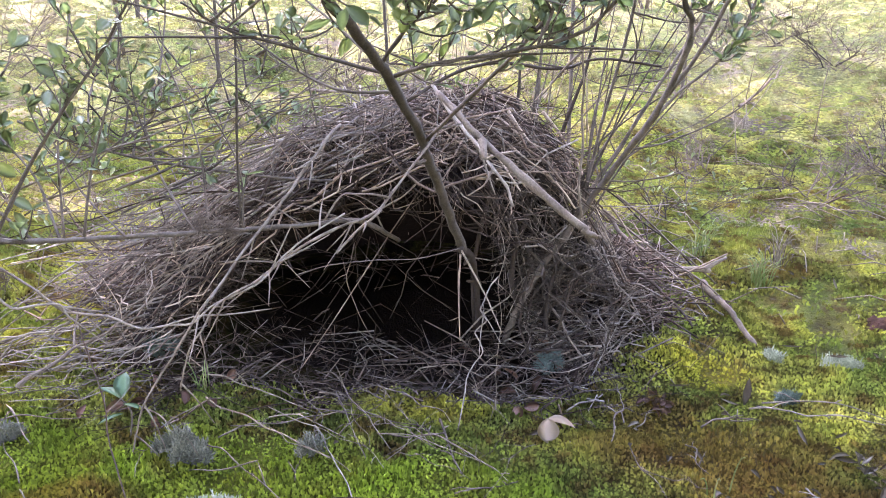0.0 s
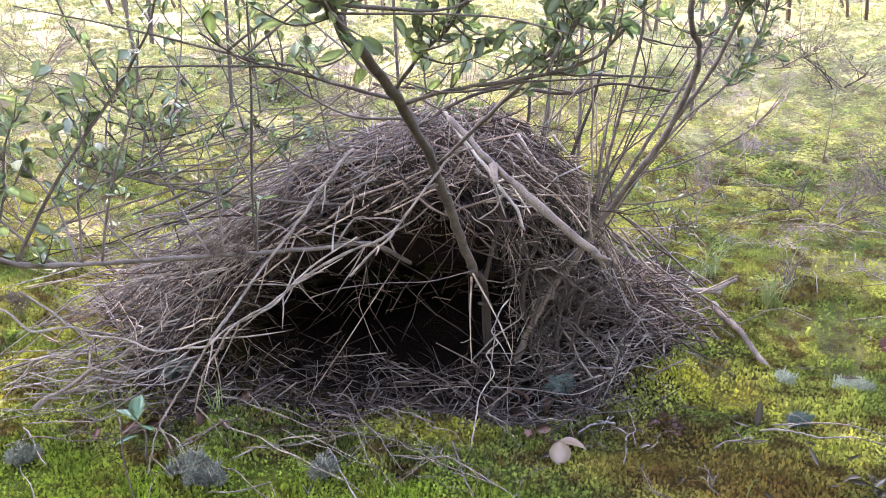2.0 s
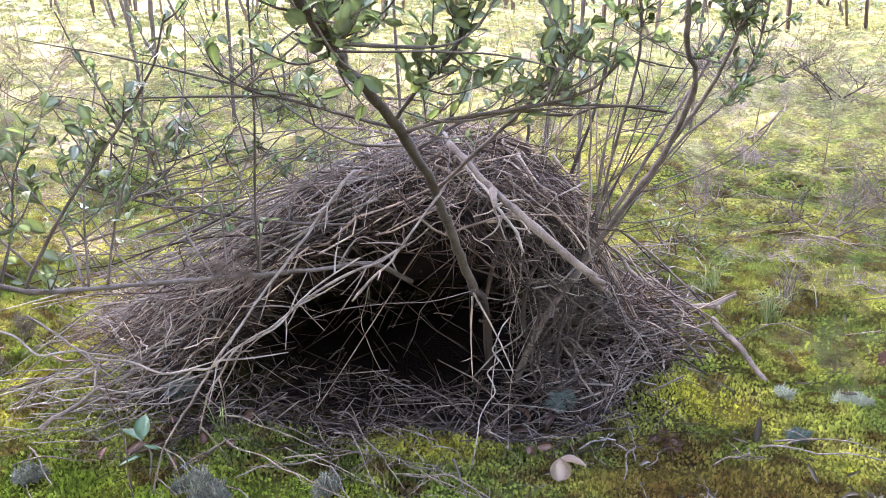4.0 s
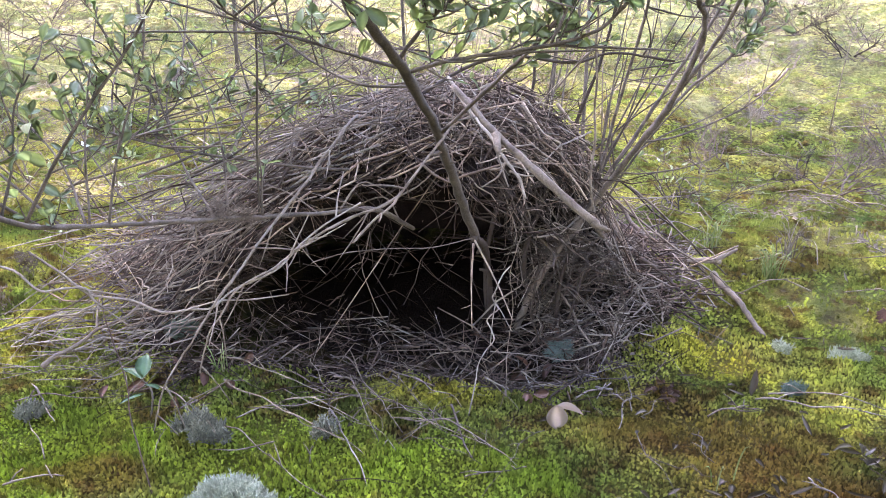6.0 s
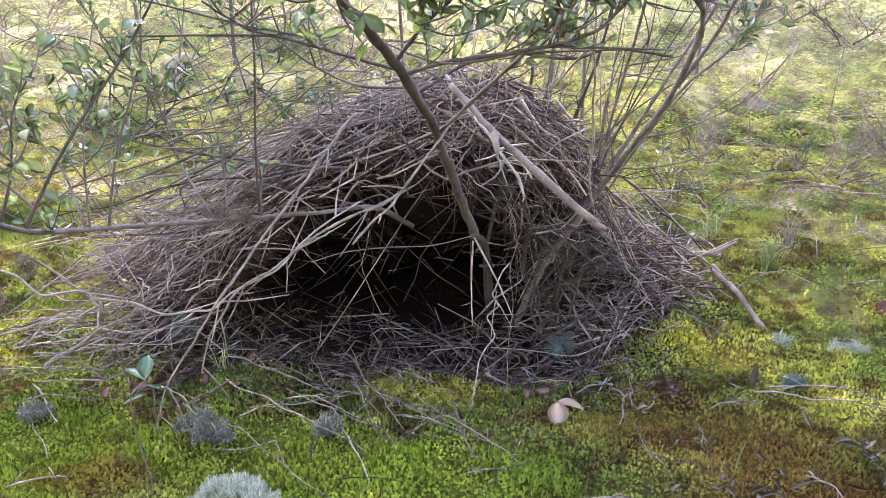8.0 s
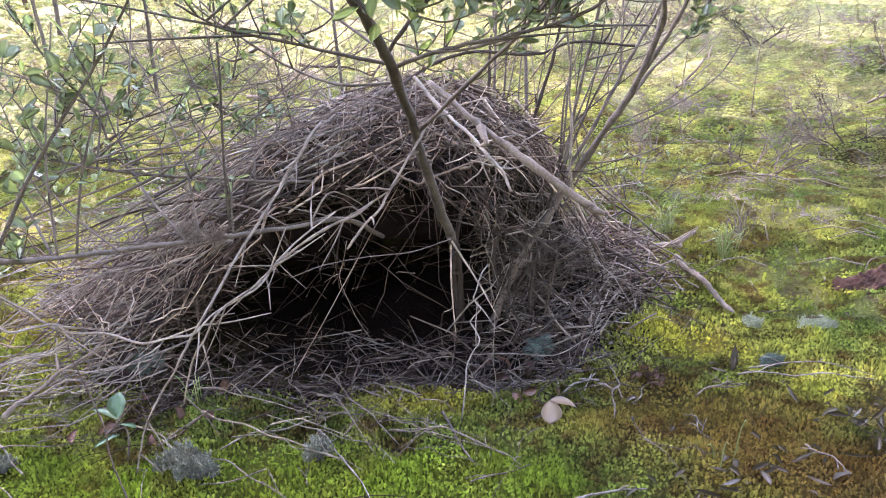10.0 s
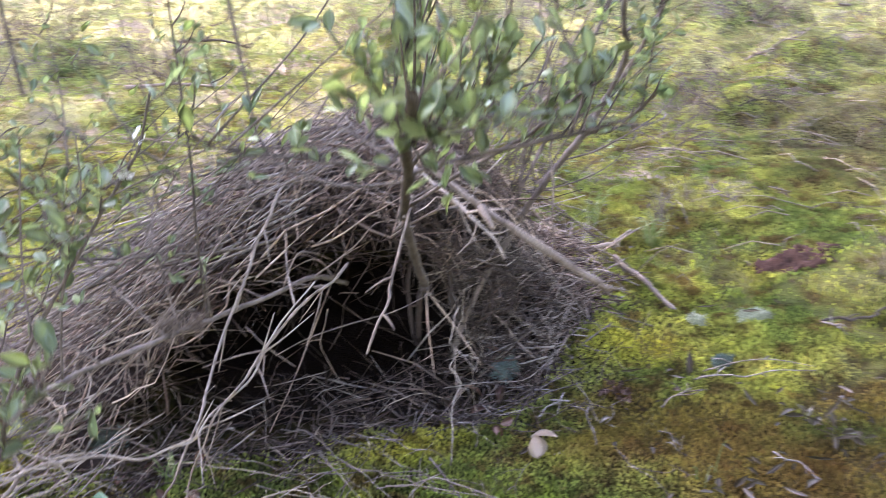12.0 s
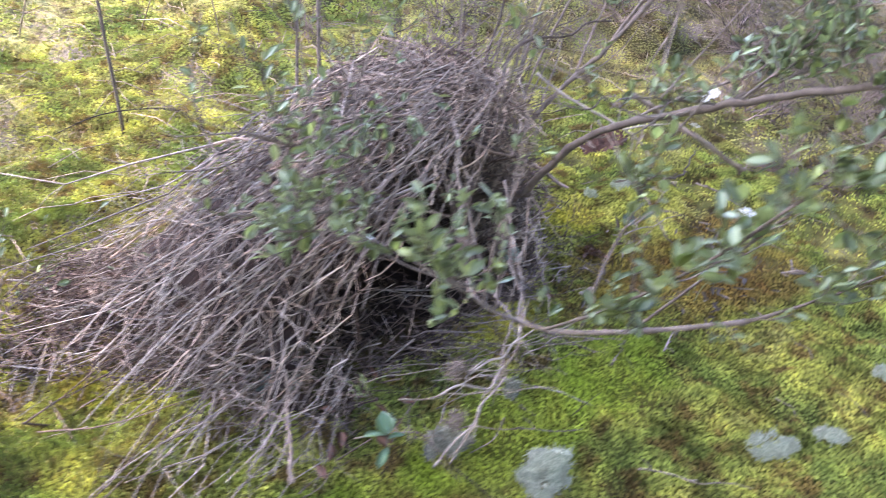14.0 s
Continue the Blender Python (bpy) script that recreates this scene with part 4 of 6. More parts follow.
def build_left_shrub():
    """The low branch beside the heap, with upright leafy shoots."""
    rng = random.Random(34)
    base = Vector((-0.159, 1.56, ground_z(-0.2, 1.6)))
    shrub = thing("low_branch", base, "low grey branch with upright leafy shoots and white flowers", "shrub")

    def limb(name, points, r0, r1, material=M_LIVE, label=""):
        bag = Loose()
        line = branch(bag, points, r0, r1, 8, 6, rng=rng)
        at_base(part(name, bag, material, shrub, label), base)
        return line

    low = limb("branch", [(-0.10, 1.66, 0.30), (-0.17, 1.56, 0.375), (-0.265, 1.47, 0.395), (-0.37, 1.38, 0.415), (-0.46, 1.29, 0.437), (-0.54, 1.20, 0.46), (-0.575, 1.05, 0.51), (-0.555, 0.93, 0.565), (-0.50, 0.80, 0.63)], 0.0072, 0.0058, M_LIVE, "thick low grey branch")
    v1 = limb("shoot", [(-0.36, 1.40, 0.415), (-0.35, 1.38, 0.55), (-0.335, 1.36, 0.69), (-0.325, 1.34, 0.84), (-0.32, 1.33, 0.95)], 0.0038, 0.002)
    v2 = limb("shoot", [(-0.545, 1.19, 0.46), (-0.52, 1.2, 0.575), (-0.485, 1.2, 0.666), (-0.46, 1.2, 0.731), (-0.45, 1.2, 0.80)], 0.0036, 0.0016)
    v3 = limb("shoot", [(-0.565, 1.0, 0.535), (-0.515, 1.01, 0.62), (-0.455, 1.01, 0.70), (-0.41, 1.02, 0.758), (-0.355, 1.0, 0.83), (-0.33, 0.99, 0.89)], 0.0042, 0.0018)
    v4 = limb("shoot", [(-0.555, 0.93, 0.565), (-0.54, 0.95, 0.63), (-0.535, 0.97, 0.70), (-0.505, 0.98, 0.75)], 0.003, 0.0014)
    lb2 = limb("branch", [(-0.80, 1.52, 0.575), (-0.71, 1.5, 0.548), (-0.618, 1.5, 0.523), (-0.513, 1.5, 0.502), (-0.361, 1.52, 0.477), (-0.283, 1.56, 0.458), (-0.22, 1.62, 0.44)], 0.0036, 0.0048)
    v5 = limb("shoot", [(-0.58, 1.5, 0.515), (-0.611, 1.6, 0.56), (-0.624, 1.58, 0.62), (-0.671, 1.56, 0.701), (-0.711, 1.55, 0.787), (-0.74, 1.54, 0.87)], 0.004, 0.002)
    v6 = limb("shoot", [(-0.255, 1.66, 0.45), (-0.271, 1.7, 0.544), (-0.285, 1.68, 0.656), (-0.297, 1.66, 0.756), (-0.30, 1.65, 0.84)], 0.0032, 0.0016)
    v7 = limb("shoot", [(-0.44, 1.52, 0.485), (-0.43, 1.6, 0.56), (-0.40, 1.66, 0.62), (-0.34, 1.70, 0.66), (-0.25, 1.74, 0.69)], 0.0032, 0.0016)
    v8 = limb("shoot", [(-0.66, 1.5, 0.53), (-0.72, 1.66, 0.60), (-0.70, 1.75, 0.70), (-0.64, 1.8, 0.80)], 0.0034, 0.0016)
    v9 = limb("shoot", [(-0.50, 1.24, 0.45), (-0.60, 1.32, 0.50), (-0.68, 1.40, 0.58), (-0.72, 1.44, 0.66)], 0.003, 0.0014)
    v10 = limb("shoot", [(-0.42, 1.33, 0.43), (-0.52, 1.46, 0.50), (-0.57, 1.56, 0.60), (-0.52, 1.64, 0.66), (-0.40, 1.7, 0.70)], 0.0034, 0.0016)
    for k in range(13):
        line = (lb2, low, v10, v7)[k % 4]
        i = int(len(line) * rng.uniform(0.15, 0.75))
        p = Vector(line[i])
        q = p + Vector((rng.uniform(-0.16, 0.06), rng.uniform(-0.04, 0.16), rng.uniform(0.14, 0.34)))
        shoot = limb("shoot", [tuple(p), tuple(p.lerp(q, 0.5) + Vector((rng.gauss(0, 0.02), 0, -0.01))), tuple(q)], 0.0032, 0.0014)
        shoots_along(rng, shoot, 0.3, 1.0, 3, 0.045, 5, shrub, base)
    for k in range(30):
        line = (lb2, low, v10, v7, v5, v8)[k % 6]
        i = int(len(line) * rng.uniform(0.05, 0.7))
        p = Vector(line[i])
        q = p + Vector((rng.uniform(-0.30, 0.20), rng.uniform(-0.02, 0.22), rng.uniform(-0.12, 0.16)))
        limb("bare_twig", [tuple(p), tuple(p.lerp(q, 0.35) + Vector((rng.gauss(0, 0.02), 0, rng.gauss(0, 0.02)))), tuple(p.lerp(q, 0.7) + Vector((rng.gauss(0, 0.02), 0, rng.gauss(0, 0.02)))), tuple(q)], rng.uniform(0.002, 0.0034), 0.0012, (M_LIVE, M_PALE, M_DARK)[k % 3])
        if k % 3 == 0:
            shoots_along(rng, [np.array(p), np.array(p.lerp(q, 0.5)), np.array(q)], 0.4, 1.0, 3, 0.045, 6, shrub, base)
    # long bare twigs that arch over the flank towards the top of the heap
    for k in range(20):
        p = Vector((rng.uniform(-0.78, -0.42), rng.uniform(1.30, 1.62), rng.uniform(0.38, 0.58)))
        q = Vector((rng.uniform(-0.26, 0.12), p.y + rng.uniform(0.0, 0.25), rng.uniform(0.60, 0.78)))
        m = p.lerp(q, 0.5) + Vector((rng.gauss(0, 0.02), 0, rng.uniform(-0.05, 0.05)))
        limb("bare_twig", [tuple(p), tuple(p.lerp(m, 0.5) + Vector((0, 0, rng.gauss(0, 0.012)))), tuple(m), tuple(q)], rng.uniform(0.0024, 0.0040), 0.0012, (M_LIVE, M_PALE)[k % 2])
    v12 = limb("shoot", [(-0.575, 1.05, 0.51), (-0.66, 0.93, 0.65), (-0.74, 0.80, 0.82), (-0.79, 0.71, 0.96)], 0.0042, 0.0018)
    v13 = limb("shoot", [(-0.555, 0.93, 0.565), (-0.58, 0.84, 0.72), (-0.60, 0.74, 0.90), (-0.60, 0.70, 1.0)], 0.0038, 0.0016)
    v14 = limb("shoot", [(-0.57, 1.10, 0.49), (-0.68, 1.12, 0.58), (-0.78, 1.10, 0.68), (-0.86, 1.06, 0.76)], 0.0038, 0.0016)
    v15 = limb("shoot", [(-0.56, 1.15, 0.475), (-0.64, 1.25, 0.55), (-0.74, 1.30, 0.62), (-0.86, 1.32, 0.66)], 0.0036, 0.0016)
    for line in (v12, v13, v14, v15):
        shoots_along(rng, line, 0.35, 1.0, 17, 0.05, 8, shrub, base)
    v11 = limb("shoot", [(-0.50, 0.80, 0.63), (-0.47, 0.74, 0.68), (-0.44, 0.68, 0.74)], 0.0045, 0.002)
    for line, a, b, n, size, lv in ((v1, 0.5, 1.0, 5, 0.04, 4), (v2, 0.25, 1.0, 6, 0.035, 5), (v3, 0.3, 1.0, 9, 0.04, 6), (v4, 0.3, 1.0, 5, 0.04, 5), (v5, 0.3, 1.0, 7, 0.05, 5), (v6, 0.3, 1.0, 4, 0.04, 4),
                                    (v7, 0.4, 1.0, 3, 0.05, 4), (v8, 0.3, 1.0, 5, 0.05, 5), (v9, 0.3, 1.0, 5, 0.05, 5), (v10, 0.4, 1.0, 4, 0.05, 4), (v11, 0.1, 1.0, 9, 0.05, 7), (lb2, 0.0, 0.4, 4, 0.05, 5), (low, 0.55, 1.0, 6, 0.04, 5)):
        shoots_along(rng, line, a, b, n, size, lv, shrub, base)
    # five-petalled white flowers on the shoots
    bm = bmesh.new()
    for k in range(5):
        m = Matrix.Rotation(k * 2 * math.pi / 5, 4, "Z")
        vs = [bm.verts.new(m @ Vector(p)) for p in ((0, 0.0012, 0), (0.0035, 0.005, 0.001), (0, 0.0085, 0.0018), (-0.0035, 0.005, 0.001))]
        bm.faces.new(vs)
    bmesh.ops.solidify(bm, geom=bm.faces[:], thickness=0.0004)
    me = bpy.data.meshes.new("flower")
    bm.to_mesh(me)
    bm.free()
    me.materials.append(M_PETAL)
    for line, t in ((v3, 0.72), (v3, 0.8), (v3, 0.86), (v9, 0.5), (v13, 0.6), (v12, 0.8), (v13, 0.9), (v15, 0.7)):
        p = line[int(t * (len(line) - 1))]
        set_leaf(me, Vector(p) + Vector((rng.gauss(0, 0.012), rng.gauss(0, 0.012), 0.012)), (0, 1, 0.2), rng, shrub, base, "flower")


def dead_branch(name, points, r0, r1, material, label, stubs=3, seed=1, category="branch", side=(), crook=1.0):
    """A bare dead branch with short side twigs, one thing."""
    rng = random.Random(seed)
    base = Vector(min(points, key=lambda p: p[2]))
    ob = thing(name, base, label, category)
    bag = Loose()
    kinked = [points[0]]
    for p, q in zip(points, points[1:]):
        p, q = Vector(p), Vector(q)
        bend = crook * min(0.006, 0.045 * (q - p).length)
        kinked += [tuple(p.lerp(q, 0.5) + Vector((rng.gauss(0, bend), rng.gauss(0, bend), rng.gauss(0, bend)))), tuple(q)]
    line = branch(bag, kinked, r0, r1, 7, 4, 0.09, rng=rng)
    at_base(part("stick", bag, material, ob), base)
    for k in range(stubs):
        i = rng.randrange(3, len(line) - 1)
        d = line[i] - line[i - 1]
        d /= np.linalg.norm(d)
        o = np.array([rng.gauss(0, 1), rng.gauss(0, 0.6), rng.gauss(0, 1)])
        o -= d * (o @ d)
        o /= np.linalg.norm(o)
        e = rng.uniform(0.025, 0.10)
        bag = Loose()
        bag.add(*tube(spline([line[i], line[i] + (o * 0.7 + d * 0.7) * e * 0.5, line[i] + (o * 0.8 + d * 0.9) * e], 3), np.linspace(r1 * 0.8, r1 * 0.35, 7), 5))
        at_base(part("side_twig", bag, material, ob), base)
    for pts in side:
        bag = Loose()
        branch(bag, pts, r1 * 0.9, r1 * 0.45, 5, 5, 0.1, rng=rng)
        at_base(part("side_twig", bag, material, ob), base)
    return ob


def build_dead_branches():
    dead_branch("fallen_limb", [(-0.005, 1.285, 0.678), (0.045, 1.225, 0.638), (0.102, 1.17, 0.597), (0.21, 1.10, 0.520)], 0.0068, 0.0100, M_PALE,
                "straight pale weathered limb leaning across the heap", 1, 2, crook=0.25,
                side=([(0.205, 1.10, 0.522), (0.216, 1.095, 0.517), (0.228, 1.09, 0.515)], [(0.207, 1.10, 0.520), (0.216, 1.10, 0.508), (0.222, 1.10, 0.500)]))
    dead_branch("broken_twig", [(-0.022, 1.5, 0.654), (0.045, 1.38, 0.59), (0.082, 1.3, 0.558), (0.116, 1.26, 0.504)], 0.005, 0.0035, M_WHITE,
                "bleached broken twig with a splintered white tip", 3, 3, side=([(0.085, 1.3, 0.555), (0.07, 1.29, 0.53), (0.045, 1.28, 0.515)], [(0.09, 1.29, 0.54), (0.12, 1.3, 0.53), (0.16, 1.31, 0.535)]))
    dead_branch("hanging_stick", [(-0.01, 1.34, 0.60), (-0.031, 1.29, 0.577), (-0.08, 1.19, 0.528), (-0.107, 1.13, 0.511), (-0.136, 1.08, 0.489)], 0.0038, 0.0026, M_PALE,
                "thin pale stick hanging from the roof", 2, 4)
    dead_branch("dead_branch", [(-0.20, 1.57, 0.565), (-0.231, 1.52, 0.531), (-0.276, 1.47, 0.471), (-0.315, 1.4, 0.422), (-0.351, 1.33, 0.379), (-0.384, 1.23, 0.333), (-0.438, 1.2, 0.249), (-0.49, 1.2, 0.168), (-0.53, 1.22, 0.06)],
                0.0052, 0.0024, M_WHITE, "bleached forked branch slanting down beside the hollow", 13, 5)
    dead_branch("dead_branch", [(-0.111, 1.48, 0.432), (-0.182, 1.42, 0.412), (-0.246, 1.35, 0.394), (-0.31, 1.28, 0.358), (-0.362, 1.22, 0.338), (-0.398, 1.2, 0.281), (-0.43, 1.21, 0.19)], 0.0045, 0.0022, M_PALE,
                "pale dead branch slanting before the hollow", 11, 6, side=([(-0.30, 1.37, 0.40), (-0.27, 1.35, 0.365), (-0.23, 1.34, 0.325)],))
    dead_branch("dead_branch", [(-0.666, 1.16, 0.425), (-0.619, 1.16, 0.391), (-0.578, 1.17, 0.349), (-0.469, 1.18, 0.317), (-0.394, 1.2, 0.319), (-0.332, 1.25, 0.35), (-0.269, 1.32, 0.389), (-0.176, 1.42, 0.436)], 0.0034, 0.0026, M_WHITE,
                "curved bleached branch arching beside the hollow", 10, 7)
    dead_branch("crooked_twig", [(-0.72, 1.12, 0.42), (-0.624, 1.1, 0.387), (-0.562, 1.12, 0.384), (-0.549, 1.12, 0.358), (-0.582, 1.12, 0.339), (-0.651, 1.1, 0.331), (-0.74, 1.1, 0.30)], 0.0032, 0.0024, M_WHITE,
                "crooked white twig beside the heap", 3, 8)
    dead_branch("rotten_log", [(-0.80, 1.36, 0.10), (-0.77, 1.40, 0.115), (-0.73, 1.46, 0.135), (-0.66, 1.55, 0.16)], 0.0085, 0.004, M_PALE,
                "short grey rotten branch lying beside the heap", 4, 9)
    dead_branch("fallen_branch", [(0.34, 2.14, 0.27), (0.42, 2.1, 0.214), (0.461, 2.06, 0.166), (0.518, 2.03, 0.12), (0.566, 2.01, 0.104), (0.661, 1.99, 0.112)], 0.008, 0.0115, M_PALE,
                "bent brown branch at the edge of the heap", 1, 10)
    dead_branch("curly_vine", [(0.108, 1.55, 0.265), (0.082, 1.51, 0.235), (0.073, 1.5, 0.215), (0.085, 1.48, 0.20), (0.063, 1.47, 0.178), (0.078, 1.45, 0.146), (0.05, 1.42, 0.112), (0.045, 1.40, 0.085), (0.032, 1.38, 0.015)], 0.0024, 0.0020, M_WHITE,
                "curly bleached vine hanging before the hollow", 2, 11)
    dead_branch("dry_stalk", [(0.205, 1.33, 0.90), (0.219, 1.33, 0.788), (0.226, 1.34, 0.683), (0.232, 1.35, 0.58), (0.24, 1.36, 0.455)], 0.0026, 0.0034, M_PALE, "pale dry stem hanging straight down", 1, 12)
    dead_branch("thin_twig", [(0.225, 1.80, 0.118), (0.262, 1.73, 0.085), (0.31, 1.64, 0.03)], 0.0050, 0.0036, M_PALE, "pale twig stuck in the litter", 0, 13)
    dead_branch("thin_vine", [(0.09, 1.62, 0.40), (0.12, 1.55, 0.31), (0.115, 1.5, 0.2), (0.105, 1.46, 0.1), (0.095, 1.42, 0.01)], 0.0012, 0.0010, M_STRAW, "thin dry vine hanging before the hollow", 1, 14)
    dead_branch("thin_vine", [(-0.16, 1.42, 0.38), (-0.18, 1.44, 0.30), (-0.15, 1.45, 0.2), (-0.11, 1.47, 0.06)], 0.0013, 0.0010, M_PALE, "thin dry vine hanging before the hollow", 1, 15)
    dead_branch("thin_stick", [(-0.05, 1.75, 0.40), (-0.18, 1.64, 0.22), (-0.30, 1.55, 0.05)], 0.0022, 0.0016, M_STICK, "thin stick slanting inside the hollow", 0, 16)
    dead_branch("thin_stick", [(-0.26, 1.37, 0.335), (-0.12, 1.40, 0.355), (0.03, 1.44, 0.365)], 0.0018, 0.0014, M_LIVE, "thin stick across the mouth of the hollow", 0, 17)
    dead_branch("thin_twig", [(0.075, 1.60, 0.04), (0.25, 1.58, 0.035), (0.376, 1.66, 0.055), (0.42, 1.7, 0.08)], 0.0018, 0.0014, M_WHITE, "pale arched twig before the hollow", 0, 18)
    dead_branch("fallen_stick", [(0.640, 1.97, 0.090), (0.675, 1.90, 0.062), (0.700, 1.85, 0.035), (0.728, 1.79, 0.004)], 0.0125, 0.0105, M_PALE, "short grey lichen-stained stick lying at the litter's edge", 0, 19)
    dead_branch("forked_stick", [(0.44, 1.90, 0.15), (0.50, 1.86, 0.12), (0.545, 1.82, 0.085), (0.575, 1.79, 0.05)], 0.008, 0.004, M_DARK, "dark forked stick on the litter beside the heap", 4, 20)
    rng = random.Random(77)
    for k in range(6):
        p = Vector((rng.uniform(0.22, 0.42), rng.uniform(1.92, 2.16), rng.uniform(0.24, 0.36)))
        q = Vector((rng.uniform(0.52, 0.74), p.y + rng.uniform(-0.12, 0.10), 0))
        q.z = ground_z(q.x, q.y) + rng.uniform(0.01, 0.07)
        dead_branch("leaning_stick", [tuple(p), tuple(p.lerp(q, 0.5) + Vector((0, 0, rng.uniform(-0.03, 0.02)))), tuple(q)], rng.uniform(0.003, 0.006), 0.0026, rng.choice((M_PALE, M_DARK, M_STICK)), "brown bare stick leaning at the edge of the heap", 2, 140 + k)
    # long bare sticks that fan out of the left flank
    for k in range(8):
        y0, z0 = rng.uniform(1.66, 1.95), rng.uniform(0.25, 0.42)
        x0 = rng.uniform(-0.40, -0.15)
        x1, y1 = rng.uniform(-1.05, -0.7), y0 + rng.uniform(-0.30, 0.15)
        z1 = max(ground_z(x1, y1) + 0.01, rng.uniform(0.0, 0.34))
        p, q = Vector((x0, y0, z0)), Vector((x1, y1, z1))
        dead_branch("long_stick", [tuple(p), tuple(p.lerp(q, 0.35) + Vector((0, 0, rng.uniform(-0.02, 0.04)))), tuple(p.lerp(q, 0.7) + Vector((0, 0, rng.uniform(-0.03, 0.03)))), tuple(q)],
                    rng.uniform(0.0026, 0.0042), rng.uniform(0.0014, 0.0022), rng.choice((M_STICK, M_PALE, M_DARK)), "long bare stick spread out from the heap", 6, 100 + k)


build_heap()
build_litter()
build_shrub()
build_left_shrub()
build_dead_branches()


# ---- things on the ground ----
def ground_twig(points, r, material=M_PALE, seed=0, label="pale fallen twig lying on the moss", lift=0.012):
    rng = random.Random(seed)
    base = Vector((points[0][0], points[0][1], ground_z(*points[0])))
    pts = []
    for i, (x, y) in enumerate(points):
        pts.append((x, y, ground_z(x, y) + lift + 0.5 * r + (0.012 if 0 < i < len(points) - 1 else 0)))
    crooked = [pts[0]]
    for p, q in zip(pts, pts[1:]):
        p, q = Vector(p), Vector(q)
        b = 0.05 * (q - p).length
        for t in (0.33, 0.67):
            crooked.append(tuple(p.lerp(q, t) + Vector((rng.gauss(0, b), rng.gauss(0, b), abs(rng.gauss(0, b))))))
        crooked.append(tuple(q))
    bag = Loose()
    line = branch(bag, crooked, r, r * 0.5, 6, 4, 0.16, rng=rng)
    for _ in range(3):
        i = rng.randrange(2, len(line) - 2)
        o = np.array([rng.gauss(0, 1), rng.gauss(0, 1), rng.uniform(0, 0.6)])
        o /= np.linalg.norm(o)
        e = rng.uniform(0.01, 0.05)
        bag.add(*tube([line[i], line[i] + o * e * 0.5 + (0, 0, 0.1 * e), line[i] + o * e], [r * 0.5, r * 0.4, r * 0.25], 5))
    me = bag.mesh("fallen_twig")
    me.materials.append(material)
    me.transform(Matrix.Translation(-base))
    ob = new("fallen_twig", me)
    ob.location = base
    return tagged(ob, label, "twig", "twigs on the moss")


